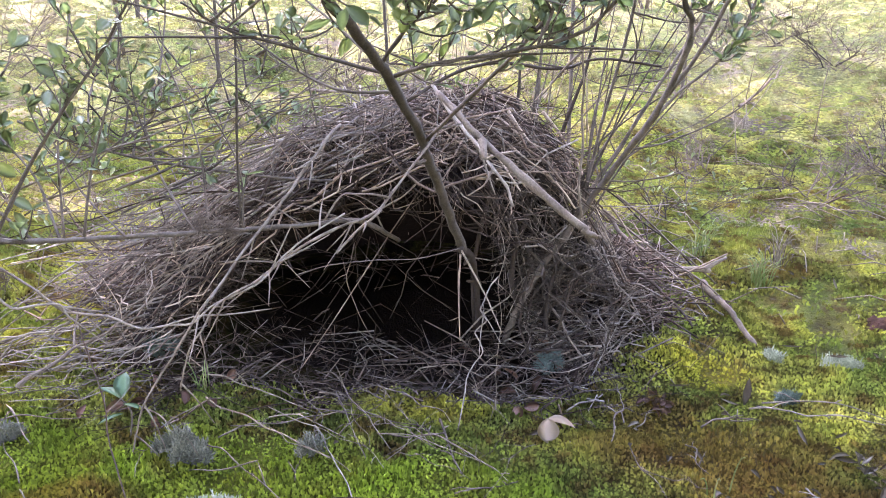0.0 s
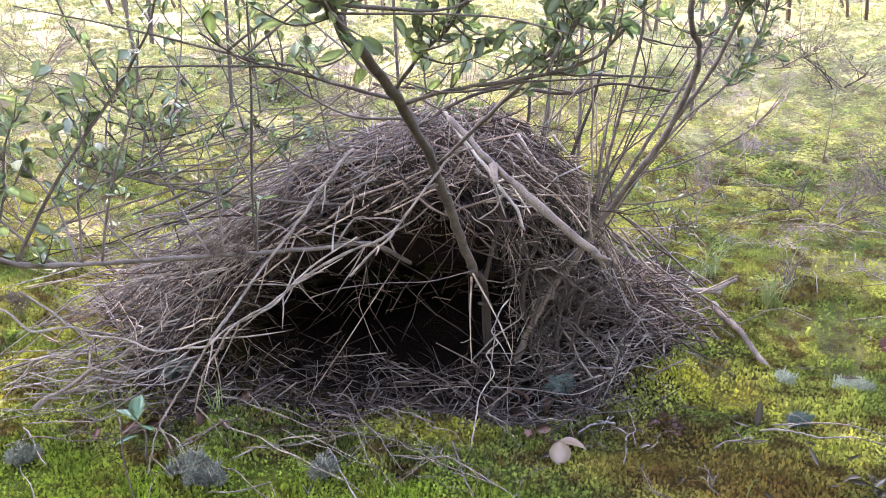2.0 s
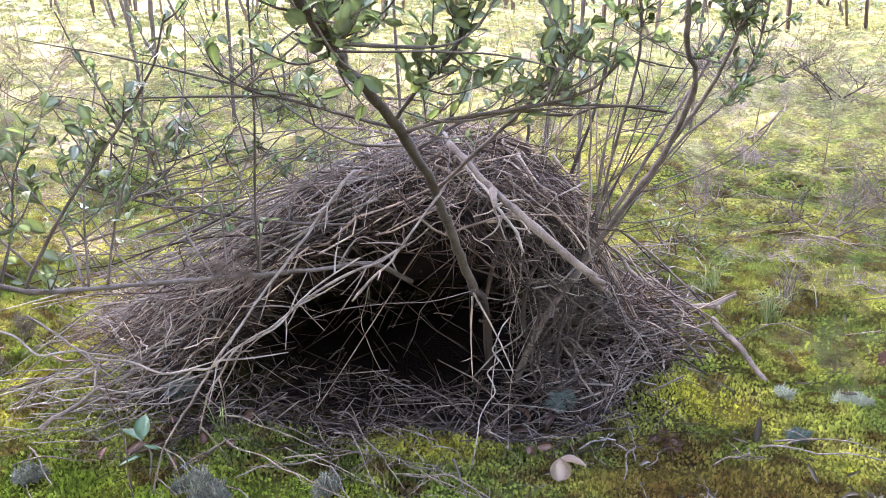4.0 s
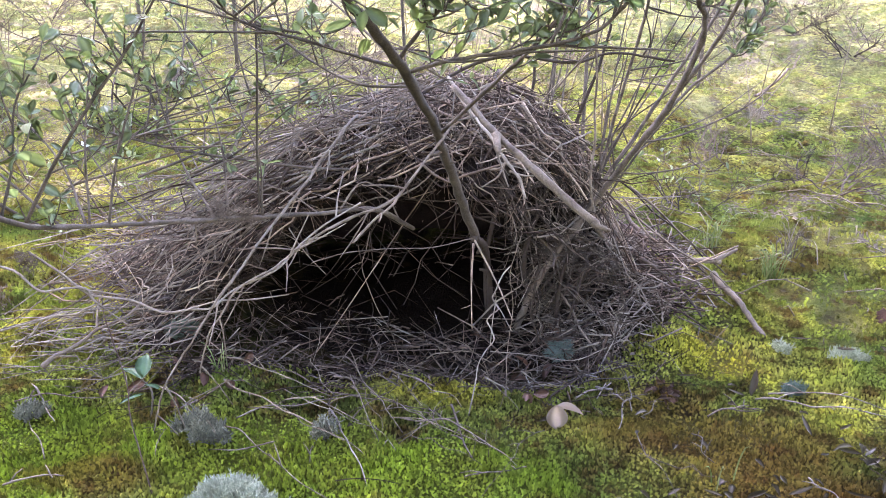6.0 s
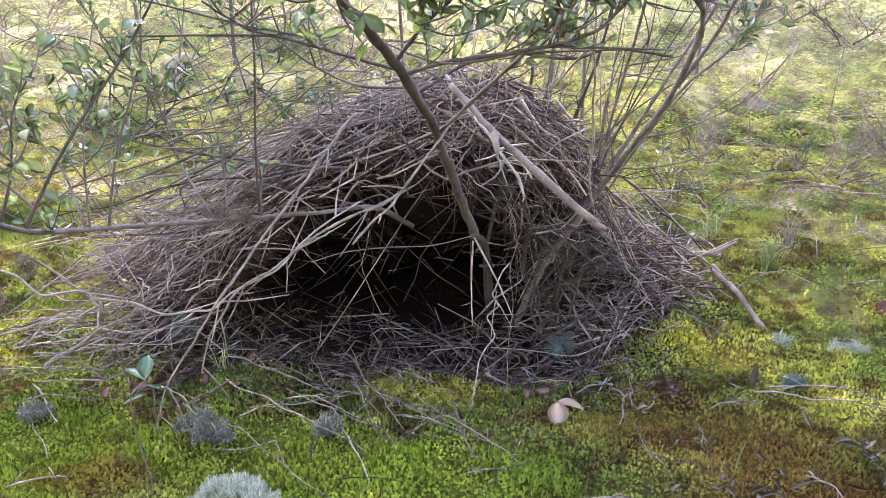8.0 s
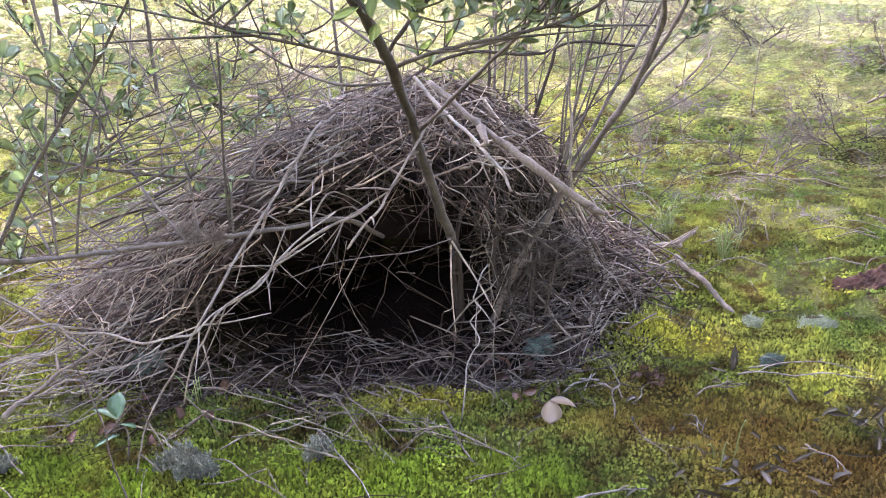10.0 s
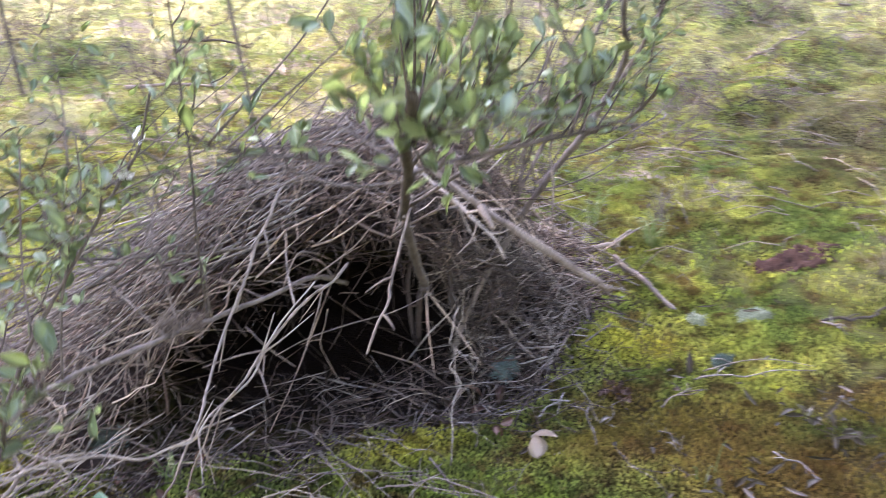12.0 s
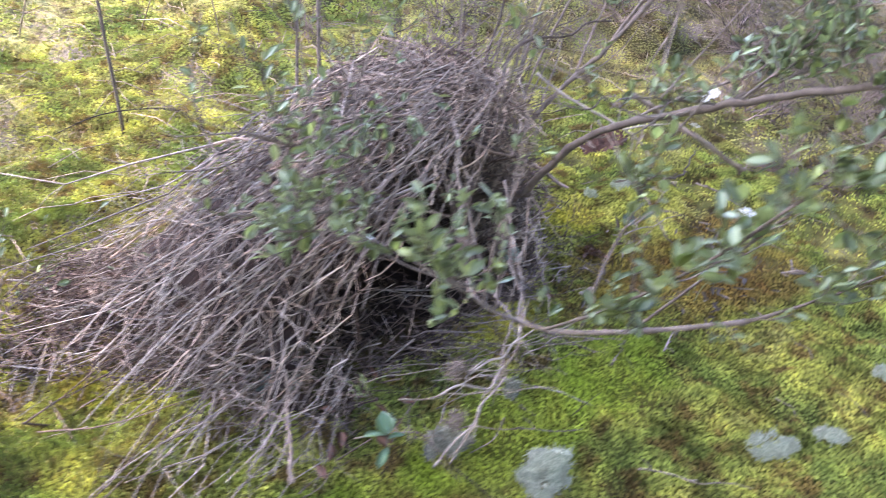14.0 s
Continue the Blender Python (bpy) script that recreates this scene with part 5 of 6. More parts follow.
def build_ground_twigs():
    rows = (([(-0.243, 1.379), (-0.19, 1.26), (-0.135, 1.14)], 0.0032), ([(-0.242, 1.369), (-0.248, 1.211)], 0.0026), ([(-0.483, 1.331), (-0.348, 1.238), (-0.2, 1.12)], 0.0028),
            ([(-0.418, 1.336), (-0.263, 1.394), (-0.177, 1.426)], 0.0024), ([(-0.442, 1.544), (-0.272, 1.441), (-0.126, 1.388), (-0.01, 1.318)], 0.0022), ([(-0.258, 1.559), (-0.154, 1.428)], 0.0018),
            ([(-0.184, 1.564), (-0.059, 1.393)], 0.0022), ([(-0.003, 1.408), (0.041, 1.241)], 0.0042), ([(0.515, 1.447), (0.617, 1.47)], 0.0034), ([(0.628, 1.51), (0.73, 1.47), (0.90, 1.461)], 0.0034),
            ([(0.351, 1.336), (0.402, 1.148)], 0.0016), ([(0.368, 1.49), (0.319, 1.343)], 0.0034), ([(0.197, 1.136), (0.329, 1.161)], 0.0042), ([(0.179, 1.342), (0.12, 1.24), (0.058, 1.138)], 0.0014),
            ([(0.463, 1.363), (0.48, 1.257)], 0.0024), ([(-0.844, 1.396), (-0.76, 1.3)], 0.0034), ([(-0.867, 1.352), (-0.676, 1.388)], 0.0026), ([(-0.746, 1.095), (-0.656, 1.133)], 0.0036),
            ([(0.252, 1.492), (0.336, 1.557)], 0.0042), ([(-0.197, 1.563), (-0.111, 1.453)], 0.0024), ([(1.142, 1.531), (1.072, 1.273)], 0.0060),
            ([(0.66, 1.53), (0.905, 1.473)], 0.0028), ([(0.784, 1.075), (0.802, 0.929)], 0.0075), ([(0.80, 1.06), (0.90, 0.90)], 0.005), ([(0.641, 1.237), (0.663, 1.161)], 0.003), ([(0.53, 1.46), (0.625, 1.472)], 0.003),
            ([(-0.10, 1.36), (0.02, 1.30), (0.10, 1.26)], 0.003), ([(-0.45, 1.05), (-0.40, 0.93), (-0.36, 0.80)], 0.0034), ([(-0.2, 0.98), (-0.17, 0.86), (-0.10, 0.78)], 0.003), ([(0.03, 1.19), (0.14, 1.22)], 0.0026))
    for k, (pts, r) in enumerate(rows):
        ground_twig(pts, r, M_PALE if k % 3 else M_WHITE, k)
    # thin stalk that stands slanting in the moss
    dead_branch("slanting_stalk", [(-0.49, 1.10, 0.0), (-0.56, 1.2, 0.10), (-0.62, 1.3, 0.19), (-0.66, 1.36, 0.27)], 0.0024, 0.0016, M_LITTER, "thin brown stalk standing slanted in the moss", 2, 41)
    # dark crooked branch
    ground_twig([(1.02, 1.611), (1.08, 1.585), (1.14, 1.58), (1.23, 1.61), (1.324, 1.642)], 0.0065, M_DARK, 55, "dark crooked branch lying on the moss")
    ground_twig([(1.02, 1.611), (1.045, 1.55)], 0.005, M_WHITE, 56, "short white broken twig on the moss")
    straws = random.Random(19)
    for k in range(36):
        x, y = straws.uniform(-0.75, 0.5), straws.gauss(1.44, 0.10)
        w, l = straws.gauss(0, 0.6) + (0.4 if k % 2 else -0.4), straws.uniform(0.08, 0.24)
        pts = [(x - math.cos(w) * l / 2, y - math.sin(w) * l / 2), (x, y + straws.gauss(0, 0.012)), (x + math.cos(w) * l / 2, y + math.sin(w) * l / 2)]
        ground_twig(pts, straws.uniform(0.0011, 0.0023), straws.choice((M_PALE, M_STRAW, M_LITTER, M_LITTER)), 200 + k, "thin dry stalk lying at the edge of the litter", straws.uniform(0.012, 0.03))
    for k in range(15):
        x, y = straws.gauss(-0.16, 0.11), straws.gauss(1.38, 0.05)
        w, l = straws.gauss(-0.7, 0.3), straws.uniform(0.14, 0.34)
        pts = [(x - math.cos(w) * l / 2, y - math.sin(w) * l / 2), (x, y), (x + math.cos(w) * l / 2, y + math.sin(w) * l / 2)]
        ground_twig(pts, straws.uniform(0.0014, 0.0030), straws.choice((M_STRAW, M_STRAW, M_STRAW, M_PALE)), 300 + k, "dry pale stalk in a loose bundle on the moss", straws.uniform(0.014, 0.04))
    rng = random.Random(9)
    kinds = []
    for k in range(8):
        length = rng.uniform(0.06, 0.2)
        bag = Loose()
        pts = [(-length / 2, 0, 0.004), (-length * 0.15, rng.gauss(0, 0.008), 0.012), (length * 0.2, rng.gauss(0, 0.008), 0.010), (length / 2, 0, 0.003)]
        branch(bag, pts, rng.uniform(0.0011, 0.0026), 0.0008, 5, 4, 0.12, rng=rng)
        me = bag.mesh("fallen_twig")
        me.materials.append((M_PALE, M_LITTER, M_STRAW, M_STICK)[k % 4])
        kinds.append(me)
    done = 0
    while done < 190:
        x, y = rng.uniform(-1.4, 2.6), rng.uniform(0.6, 4.2)
        if float(heap_share(x, y)) < 1.0:
            continue
        ob = new("fallen_twig", kinds[done % 8])
        ob.matrix_basis = pose(x, y, ground_z(x, y) + 0.008, rng.gauss(0, 6), rng.gauss(0, 8), rng.uniform(0, 360))
        tagged(ob, "small dry twig fallen on the moss", "twig", "twigs on the moss")
        done += 1


def build_dead_leaves():
    rng = random.Random(12)
    kinds = [leaf_mesh("dead_leaf", l, w, M_DEADLEAF, cup, droop, 0.9) for l, w, cup, droop in ((0.038, 0.011, 0.7, -0.25), (0.030, 0.011, 0.9, 0.3), (0.044, 0.010, 0.6, -0.35), (0.022, 0.010, 0.8, 0.4))]
    spots = [(0.82, 1.30, 0.08, 38), (0.52, 1.12, 0.09, 30), (1.0, 0.95, 0.12, 10), (0.62, 1.5, 0.08, 4), (0.70, 1.25, 0.15, 8), (0.9, 2.35, 0.2, 14), (-0.1, 1.2, 0.4, 8), (1.2, 1.6, 0.6, 22), (0.3, 1.45, 0.12, 6)]
    for cx, cy, spread, n in spots:
        for _ in range(n):
            x, y = cx + rng.gauss(0, spread), cy + rng.gauss(0, spread * 0.7)
            if float(heap_share(x, y)) < 0.95:
                continue
            ob = new("dead_leaf", rng.choice(kinds))
            ob.matrix_basis = Matrix.Translation((x, y, ground_z(x, y) + 0.017)) @ pose(0, 0, 0, rng.gauss(0, 8), rng.gauss(0, 10), rng.uniform(0, 360)) @ Matrix.Diagonal((*(Vector((1, 1, 1)) * rng.uniform(0.7, 1.3)), 1))
            tagged(ob, "dry greyish brown fallen leaf on the moss", "dead leaf", "fallen leaves")
    # leaf stuck upright in the moss
    me = leaf_mesh("dead_leaf", 0.06, 0.017, M_DEADLEAF, 0.5, 0.1, 0.9)
    ob = new("dead_leaf", me)
    ob.matrix_basis = Matrix.Translation((0.624, 1.53, ground_z(0.624, 1.53) + 0.005)) @ pose(0, 0, 0, 62, 10, -12)
    tagged(ob, "grey dry leaf standing upright in the moss", "dead leaf", "fallen leaves")
    # pale curled leaf, two lobes
    base = Vector((0.216, 1.375, ground_z(0.216, 1.375) + 0.014))
    pale = thing("curled_leaf", base, "pale pinkish dry leaf curled in two lobes on the moss", "dead leaf")
    for length, width, cup, droop, m in ((0.056, 0.036, 0.55, 0.30, pose(-0.016, 0.016, 0.018, 2, -48, -82)), (0.046, 0.044, 0.35, -0.2, pose(-0.014, -0.022, -0.004, 52, 6, 10))):
        ob = new("lobe", leaf_mesh("lobe", length, width, M_PALELEAF, cup, droop, 0.85, 7))
        ob.parent = pale
        ob.matrix_basis = m
    ob = new("lobe", leaf_mesh("lobe", 0.03, 0.018, M_PALELEAF, 0.6, 0.2, 0.9))
    ob.parent = pale
    ob.matrix_basis = pose(0.045, -0.03, -0.004, 5, 20, 60)
    # rusty crumpled leaf cluster
    base = Vector((0.445, 1.50, ground_z(0.445, 1.50) + 0.010))
    rust = thing("crumpled_leaf", base, "crumpled rusty brown leaf cluster on the moss", "dead leaf")
    for k in range(26):
        ob = new("lobe", leaf_mesh("lobe", rng.uniform(0.012, 0.026), rng.uniform(0.010, 0.018), M_RUSTLEAF, rng.uniform(0.5, 1.1), rng.uniform(-0.5, 0.5), 0.9))
        ob.parent = rust
        ob.matrix_basis = pose(rng.gauss(0, 0.014), rng.gauss(0, 0.020), rng.uniform(0, 0.016), rng.uniform(-30, 60), rng.gauss(0, 40), rng.uniform(0, 360))
    # rusty bits in the left litter and by the den
    kinds = [leaf_mesh("dead_leaf", 0.045, 0.022, M_RUSTLEAF, 0.7, 0.3, 0.9), leaf_mesh("dead_leaf", 0.035, 0.02, M_RUSTLEAF, 0.9, -0.3, 0.9)]
    for k in range(18):
        x, y = (rng.gauss(0.14, 0.08), rng.gauss(1.60, 0.07)) if k % 2 else (rng.gauss(-0.52, 0.10), rng.gauss(1.46, 0.05))
        ob = new("dead_leaf", rng.choice(kinds))
        ob.matrix_basis = Matrix.Translation((x, y, ground_z(x, y) + 0.02)) @ pose(0, 0, 0, rng.gauss(0, 20), rng.gauss(0, 30), rng.uniform(0, 360))
        tagged(ob, "reddish brown dead leaf in the twig litter", "dead leaf", "fallen leaves")


def lichen_clump(place, across, high, material, label, seed, density=1.0):
    """A cushion of tiny forked branches."""
    rng = np.random.default_rng(seed)
    bag = Loose()
    n = int(1500 * density * (across / 0.16) ** 1.5)
    a, r = rng.uniform(0, 2 * math.pi, n), np.sqrt(rng.random(n))
    lob = 0.72 + 0.2 * np.sin(2 * a + seed) + 0.13 * np.sin(5 * a + 2 * seed) + rng.normal(0, 0.07, n)
    x, y = np.cos(a) * r * across / 2 * lob, np.sin(a) * r * across / 2 * lob * 0.85
    bumpy = 0.5 + 0.75 * smooth_noise(x + seed, y, across / 5, seed)
    top = high * np.sqrt(np.clip(1 - r * r, 0.06, 1)) * bumpy * rng.uniform(0.8, 1.1, n)
    ok = smooth_noise(x + 3 * seed, y, across / 8, seed + 7) > 0.26
    x, y, top, n = x[ok], y[ok], top[ok], int(ok.sum())
    foot = np.stack([x * 0.9, y * 0.9, top * 0.3], -1)
    out = np.stack([x / across, y / across, 0 * x], -1) * 0.8 + rng.normal(0, 0.3, (n, 3)) + (0, 0, 0.9)
    knee = foot + out * (top * 0.35)[:, None]
    prisms(bag, foot, knee, 0.0008, 0.0008)
    for _ in range(4):
        end = knee + (out * 0.5 + rng.normal(0, 0.55, (n, 3)) + (0, 0, 0.25)) * rng.uniform(0.004, 0.008, n)[:, None]
        prisms(bag, knee, end, 0.0008, 0.0005)
    me = bag.mesh("lichen")
    me.materials.append(material)
    ob = new("lichen_cushion", me)
    ob.location = (place[0], place[1], ground_z(*place) + 0.004)
    return tagged(ob, label, "lichen", "lichen cushions")


def build_lichens():
    lichen_clump((-0.365, 1.10), 0.175, 0.05, M_LICHEN, "pale grey green reindeer lichen cushion on the moss", 1, 1.6)
    lichen_clump((-0.465, 1.28), 0.125, 0.055, M_GREYLICHEN, "dark grey lichen cushion on the moss", 2, 1.3)
    lichen_clump((0.745, 1.715), 0.05, 0.03, M_LICHEN, "small pale lichen tuft on the moss", 4)
    lichen_clump((0.23, 1.655), 0.085, 0.05, M_TEALLICHEN, "blue green lichen tuft in the twig litter", 5, 1.3)
    lichen_clump((-0.235, 1.29), 0.055, 0.05, M_GREYLICHEN, "small grey lichen tuft on the moss", 7)
    lichen_clump((0.05, 0.80), 0.14, 0.04, M_LICHEN, "pale grey green reindeer lichen cushion on the moss", 9, 1.2)
    lichen_clump((0.20, 0.72), 0.10, 0.035, M_LICHEN, "pale grey green reindeer lichen cushion on the moss", 10)
    lichen_clump((0.55, 0.70), 0.09, 0.03, M_LICHEN, "pale grey green reindeer lichen cushion on the moss", 11)
    lichen_clump((-0.82, 1.33), 0.08, 0.04, M_GREYLICHEN, "dark grey lichen cushion on the moss", 12)
    lichen_clump((0.72, 1.55), 0.06, 0.025, M_TEALLICHEN, "small blue green lichen tuft on the moss", 13)
    lichen_clump((0.88, 1.68), 0.10, 0.02, M_LICHEN, "flat pale lichen patch on the moss", 14)
    lichen_clump((-0.62, 1.62), 0.10, 0.06, M_TEALLICHEN, "grey green lichen on the litter", 15)


def beard_lichen(place, across, seed, label):
    """A ragged tuft of crinkled threads that clings to a twig."""
    rng = np.random.default_rng(seed)
    n = 110
    p = rng.normal(size=(n, 3)) * (across * 0.15, across * 0.10, across * 0.17)
    bag = Loose()
    for _ in range(4):
        q = p + rng.normal(size=(n, 3)) * across * 0.07 + (0, 0, -across * 0.02)
        prisms(bag, p, q, 0.0005, 0.0004)
        p = q
    me = bag.mesh("beard_lichen")
    me.materials.append(M_PALE)
    ob = new("beard_lichen", me)
    ob.location = place
    return tagged(ob, label, "lichen", "beard lichen tufts", "stuff")


def build_beard_lichens():
    for k, (x, y, z, w) in enumerate(((-0.415, 1.34, 0.445, 0.07), (-0.375, 1.37, 0.425, 0.06), (-0.66, 1.14, 0.42, 0.05), (-0.70, 1.10, 0.37, 0.05))):
        beard_lichen((x, y, z), w, 400 + k, "grey ragged lichen tuft clinging to a dead twig")


def build_seedling():
    rng = random.Random(3)
    x, y = -0.585, 1.33
    base = Vector((x, y, ground_z(x, y)))
    plant = thing("seedling", base, "young plant with four broad blue green leaves", "seedling")
    bag = Loose()
    bag.add(*tube(spline([(0, 0, -0.01), (0.006, 0.01, 0.05), (-0.005, 0.0, 0.085)], 4), np.linspace(0.0022, 0.0015, 9), 6))
    part("stalk", bag, M_LIVE, plant)
    for length, width, m in ((0.052, 0.040, pose(-0.005, 0, 0.085, 24, 25, 75)), (0.046, 0.042, pose(-0.003, 0, 0.088, 66, -10, -20)), (0.05, 0.022, pose(-0.004, -0.002, 0.055, -8, 10, 110)), (0.036, 0.024, pose(-0.003, 0, 0.075, 5, -20, -110))):
        ob = new("leaf", leaf_mesh("leaf", length, width, M_SEEDLING, 0.22, 0.15, 1.15))
        ob.parent = plant
        ob.matrix_basis = m


def grass_tuft(x, y, blades, tall, material, label, seed):
    rng = random.Random(seed)
    bag = Loose()
    for _ in range(blades):
        a, l = rng.uniform(0, 2 * math.pi), tall * rng.uniform(0.5, 1.2)
        o = np.array([math.cos(a), math.sin(a), 0]) * rng.uniform(0.15, 0.7) * l
        p = np.array([rng.gauss(0, 0.012), rng.gauss(0, 0.012), -0.005])
        q = [p, p + o * 0.25 + (0, 0, l * 0.5), p + o * 0.65 + (0, 0, l * 0.8), p + o * 1.1 + (0, 0, l * 0.82)]
        bag.add(*tube(spline(q, 2), [0.0016, 0.0015, 0.0014, 0.0012, 0.001, 0.0008, 0.0005], 3))
    me = bag.mesh("grass_tuft")
    me.materials.append(material)
    ob = new("grass_tuft", me)
    ob.location = (x, y, ground_z(x, y))
    return tagged(ob, label, "grass", "grass tufts", "stuff")


def build_grass():
    for k, (x, y, n, h, mat, label) in enumerate(((0.86, 2.18, 40, 0.10, M_GRASS, "thin green grass tuft beside the heap"), (0.95, 2.30, 30, 0.12, M_STRAW, "dry straw coloured grass tuft"), (0.48, 1.20, 3, 0.09, M_GRASS, "single green grass blades in the moss"),
                                                 (0.72, 2.30, 24, 0.12, M_GRASS, "thin green grass tuft beside the heap"), (-0.5, 1.50, 10, 0.07, M_GRASS, "thin grass in the twig litter"), (1.3, 1.75, 20, 0.08, M_STRAW, "dry straw coloured grass tuft"))):
        grass_tuft(x, y, n, h, mat, label, k)


def build_red_patch():
    """A low mound of reddish earth and needles."""
    n, rings = 72, 16
    x0, y0 = 1.18, 1.925
    verts, faces = [], []
    for i in range(rings + 1):
        for j in range(n):
            a = 2 * math.pi * j / n
            r = i / rings * (1 + 0.14 * math.sin(3 * a) + 0.12 * math.sin(5 * a + 1) + 0.10 * math.sin(11 * a) + 0.07 * math.sin(19 * a + 2))
            x, y = x0 + math.cos(a) * r * 0.115, y0 + math.sin(a) * r * 0.062
            verts.append((x, y, ground_z(x, y) + 0.010 * (1 - (i / rings) ** 2) - 0.008 * (i == rings) + 0.006 + 0.020 * (float(smooth_noise(x, y, 0.016, 51)) - 0.5) + 0.010 * (float(smooth_noise(x, y, 0.006, 52)) - 0.5)))
    for i in range(rings):
        for j in range(n):
            faces.append((i * n + j, i * n + (j + 1) % n, (i + 1) * n + (j + 1) % n, (i + 1) * n + j))
    bag = Loose()
    bag.add(verts, faces)
    me = bag.mesh("red_mound")
    me.materials.append(M_RED)
    tagged(new("earth_mound", me), "low mound of bare reddish brown earth on the moss", "earth mound")


# ---- brush, saplings and distance ----
def twig_bush(place, tall, wide, stems, material, label, seed, leaves=0):
    """A bush of fine forking dead twigs."""
    rng = random.Random(seed)
    base = Vector((place[0], place[1], ground_z(*place)))
    ob = thing("brush", base, label, "bush", "dead brush")
    def fork(p, d, l, r, depth, segments):
        m = p + d * l * 0.5 + Vector((rng.gauss(0, 1), rng.gauss(0, 1), rng.gauss(0, 1))) * l * 0.07
        e = p + d * l
        starts, ends, sizes = segments
        starts.extend((p, m))
        ends.extend((m, e))
        sizes.extend((r, r * 0.8))
        if depth == 0:
            if leaves and rng.random() < leaves:
                set_leaf(rng.choice(LEAVES), base + e, d, rng, ob, base)
            return
        for _ in range(rng.choice((2, 3, 3))):
            o = Vector((rng.gauss(0, 1), rng.gauss(0, 1), rng.gauss(0.1, 0.7)))
            fork(p.lerp(e, rng.uniform(0.45, 1.0)), (d + o * 0.55).normalized(), l * rng.uniform(0.55, 0.8), r * 0.62, depth - 1, segments)

    for _ in range(stems):
        a = rng.uniform(0, 2 * math.pi)
        d = Vector((math.cos(a) * wide / tall, math.sin(a) * wide / tall, rng.uniform(0.5, 1.2))).normalized()
        segments = ([], [], [])
        fork(Vector((rng.gauss(0, 0.05), rng.gauss(0, 0.05), -0.01)), d, tall * rng.uniform(0.3, 0.5), rng.uniform(0.0025, 0.0045), 4, segments)
        bag = Loose()
        r = np.array(segments[2])
        prisms(bag, np.array(segments[0]), np.array(segments[1]), r, r * 0.8, 4)
        part("stem", bag, rng.choice((material, material, M_PALE, M_DARK)), ob)
    return ob


def build_brush():
    twig_bush((1.25, 2.95), 0.34, 0.5, 9, M_BUSH, "low dead grey brush of fine twigs", 1)
    twig_bush((1.75, 3.2), 0.36, 0.5, 9, M_BUSH, "low dead grey brush of fine twigs", 2)
    twig_bush((1.0, 3.3), 0.30, 0.4, 7, M_BUSH, "low dead grey brush of fine twigs", 3)
    twig_bush((1.62, 1.30), 0.28, 0.4, 19, M_BUSH, "brown dead brush of fine twigs on the moss", 4)
    twig_bush((2.05, 1.75), 0.36, 0.5, 18, M_BUSH, "brown dead brush of fine twigs on the moss", 5)
    for k, (x, y, h) in enumerate(((2.15, 1.12, 0.30), (2.55, 1.45, 0.36), (1.95, 0.85, 0.24), (2.75, 2.0, 0.40), (2.35, 0.75, 0.30), (2.95, 1.2, 0.45))):
        twig_bush((x, y), h, h * 1.3, 20, M_BUSH, "brown dead brush of fine twigs on the moss", 110 + k)
    twig_bush((2.4, 2.6), 0.45, 0.6, 18, M_BUSH, "brown dead brush of fine twigs on the moss", 6)
    twig_bush((3.0, 3.0), 0.6, 0.7, 19, M_BUSH, "tall brown dead brush of fine twigs", 7)
    twig_bush((3.7, 2.7), 0.6, 0.7, 19, M_BUSH, "tall brown dead brush of fine twigs", 8)
    twig_bush((3.6, 3.7), 0.6, 0.7, 18, M_BUSH, "tall brown dead brush of fine twigs", 9)
    twig_bush((-1.2, 5.2), 0.5, 0.6, 9, M_BUSH, "low dead grey brush of fine twigs", 10)
    twig_bush((-2.6, 4.6), 0.6, 0.6, 9, M_BUSH, "pale dry brush behind the moss", 11)
    twig_bush((2.2, 5.0), 0.5, 0.6, 9, M_BUSH, "low grey brush on the moss", 12)
    for k, (x, y, h) in enumerate(((2.6, 4.4, 0.5), (3.3, 4.9, 0.55), (1.6, 5.4, 0.5), (0.5, 4.9, 0.4), (-0.6, 4.5, 0.4), (-1.7, 6.0, 0.6), (4.4, 3.2, 0.6), (4.6, 4.4, 0.7), (2.9, 3.6, 0.5), (-3.2, 6.2, 0.7), (1.0, 7.0, 0.7), (2.4, 6.6, 0.7))):
        twig_bush((x, y), h, h * 1.2, 12, (M_BUSH, M_STRAW)[k % 2], "dry pinkish grey brush in the clearing", 30 + k)
    side = random.Random(46)
    for k in range(14):
        x, y = 3.4 + (k % 5) * 0.85 + side.uniform(-0.3, 0.3), 0.6 + (k // 5) * 1.1 + side.uniform(-0.4, 0.4)
        twig_bush((x, y), side.uniform(0.4, 0.75), side.uniform(0.5, 0.8), 11, M_BUSH, "brown dead brush of fine twigs under the trees", 70 + k)
    for k, (x, y) in enumerate(((3.1, 2.1), (4.3, 1.7), (3.9, 3.6))):
        twig_bush((x, y), 0.9, 0.6, 5, M_LIVE, "leafy grey green brush under the trees", 90 + k, 0.14)
    twig_bush((0.75, 2.75), 0.32, 0.3, 6, M_LIVE, "small leafy brush behind the heap", 13, 0.25)
    twig_bush((-0.95, 2.2), 0.40, 0.4, 6, M_LIVE, "small leafy brush behind the heap", 14, 0.25)
    twig_bush((-1.5, 2.6), 0.55, 0.4, 6, M_LIVE, "small leafy brush behind the heap", 15, 0.25)


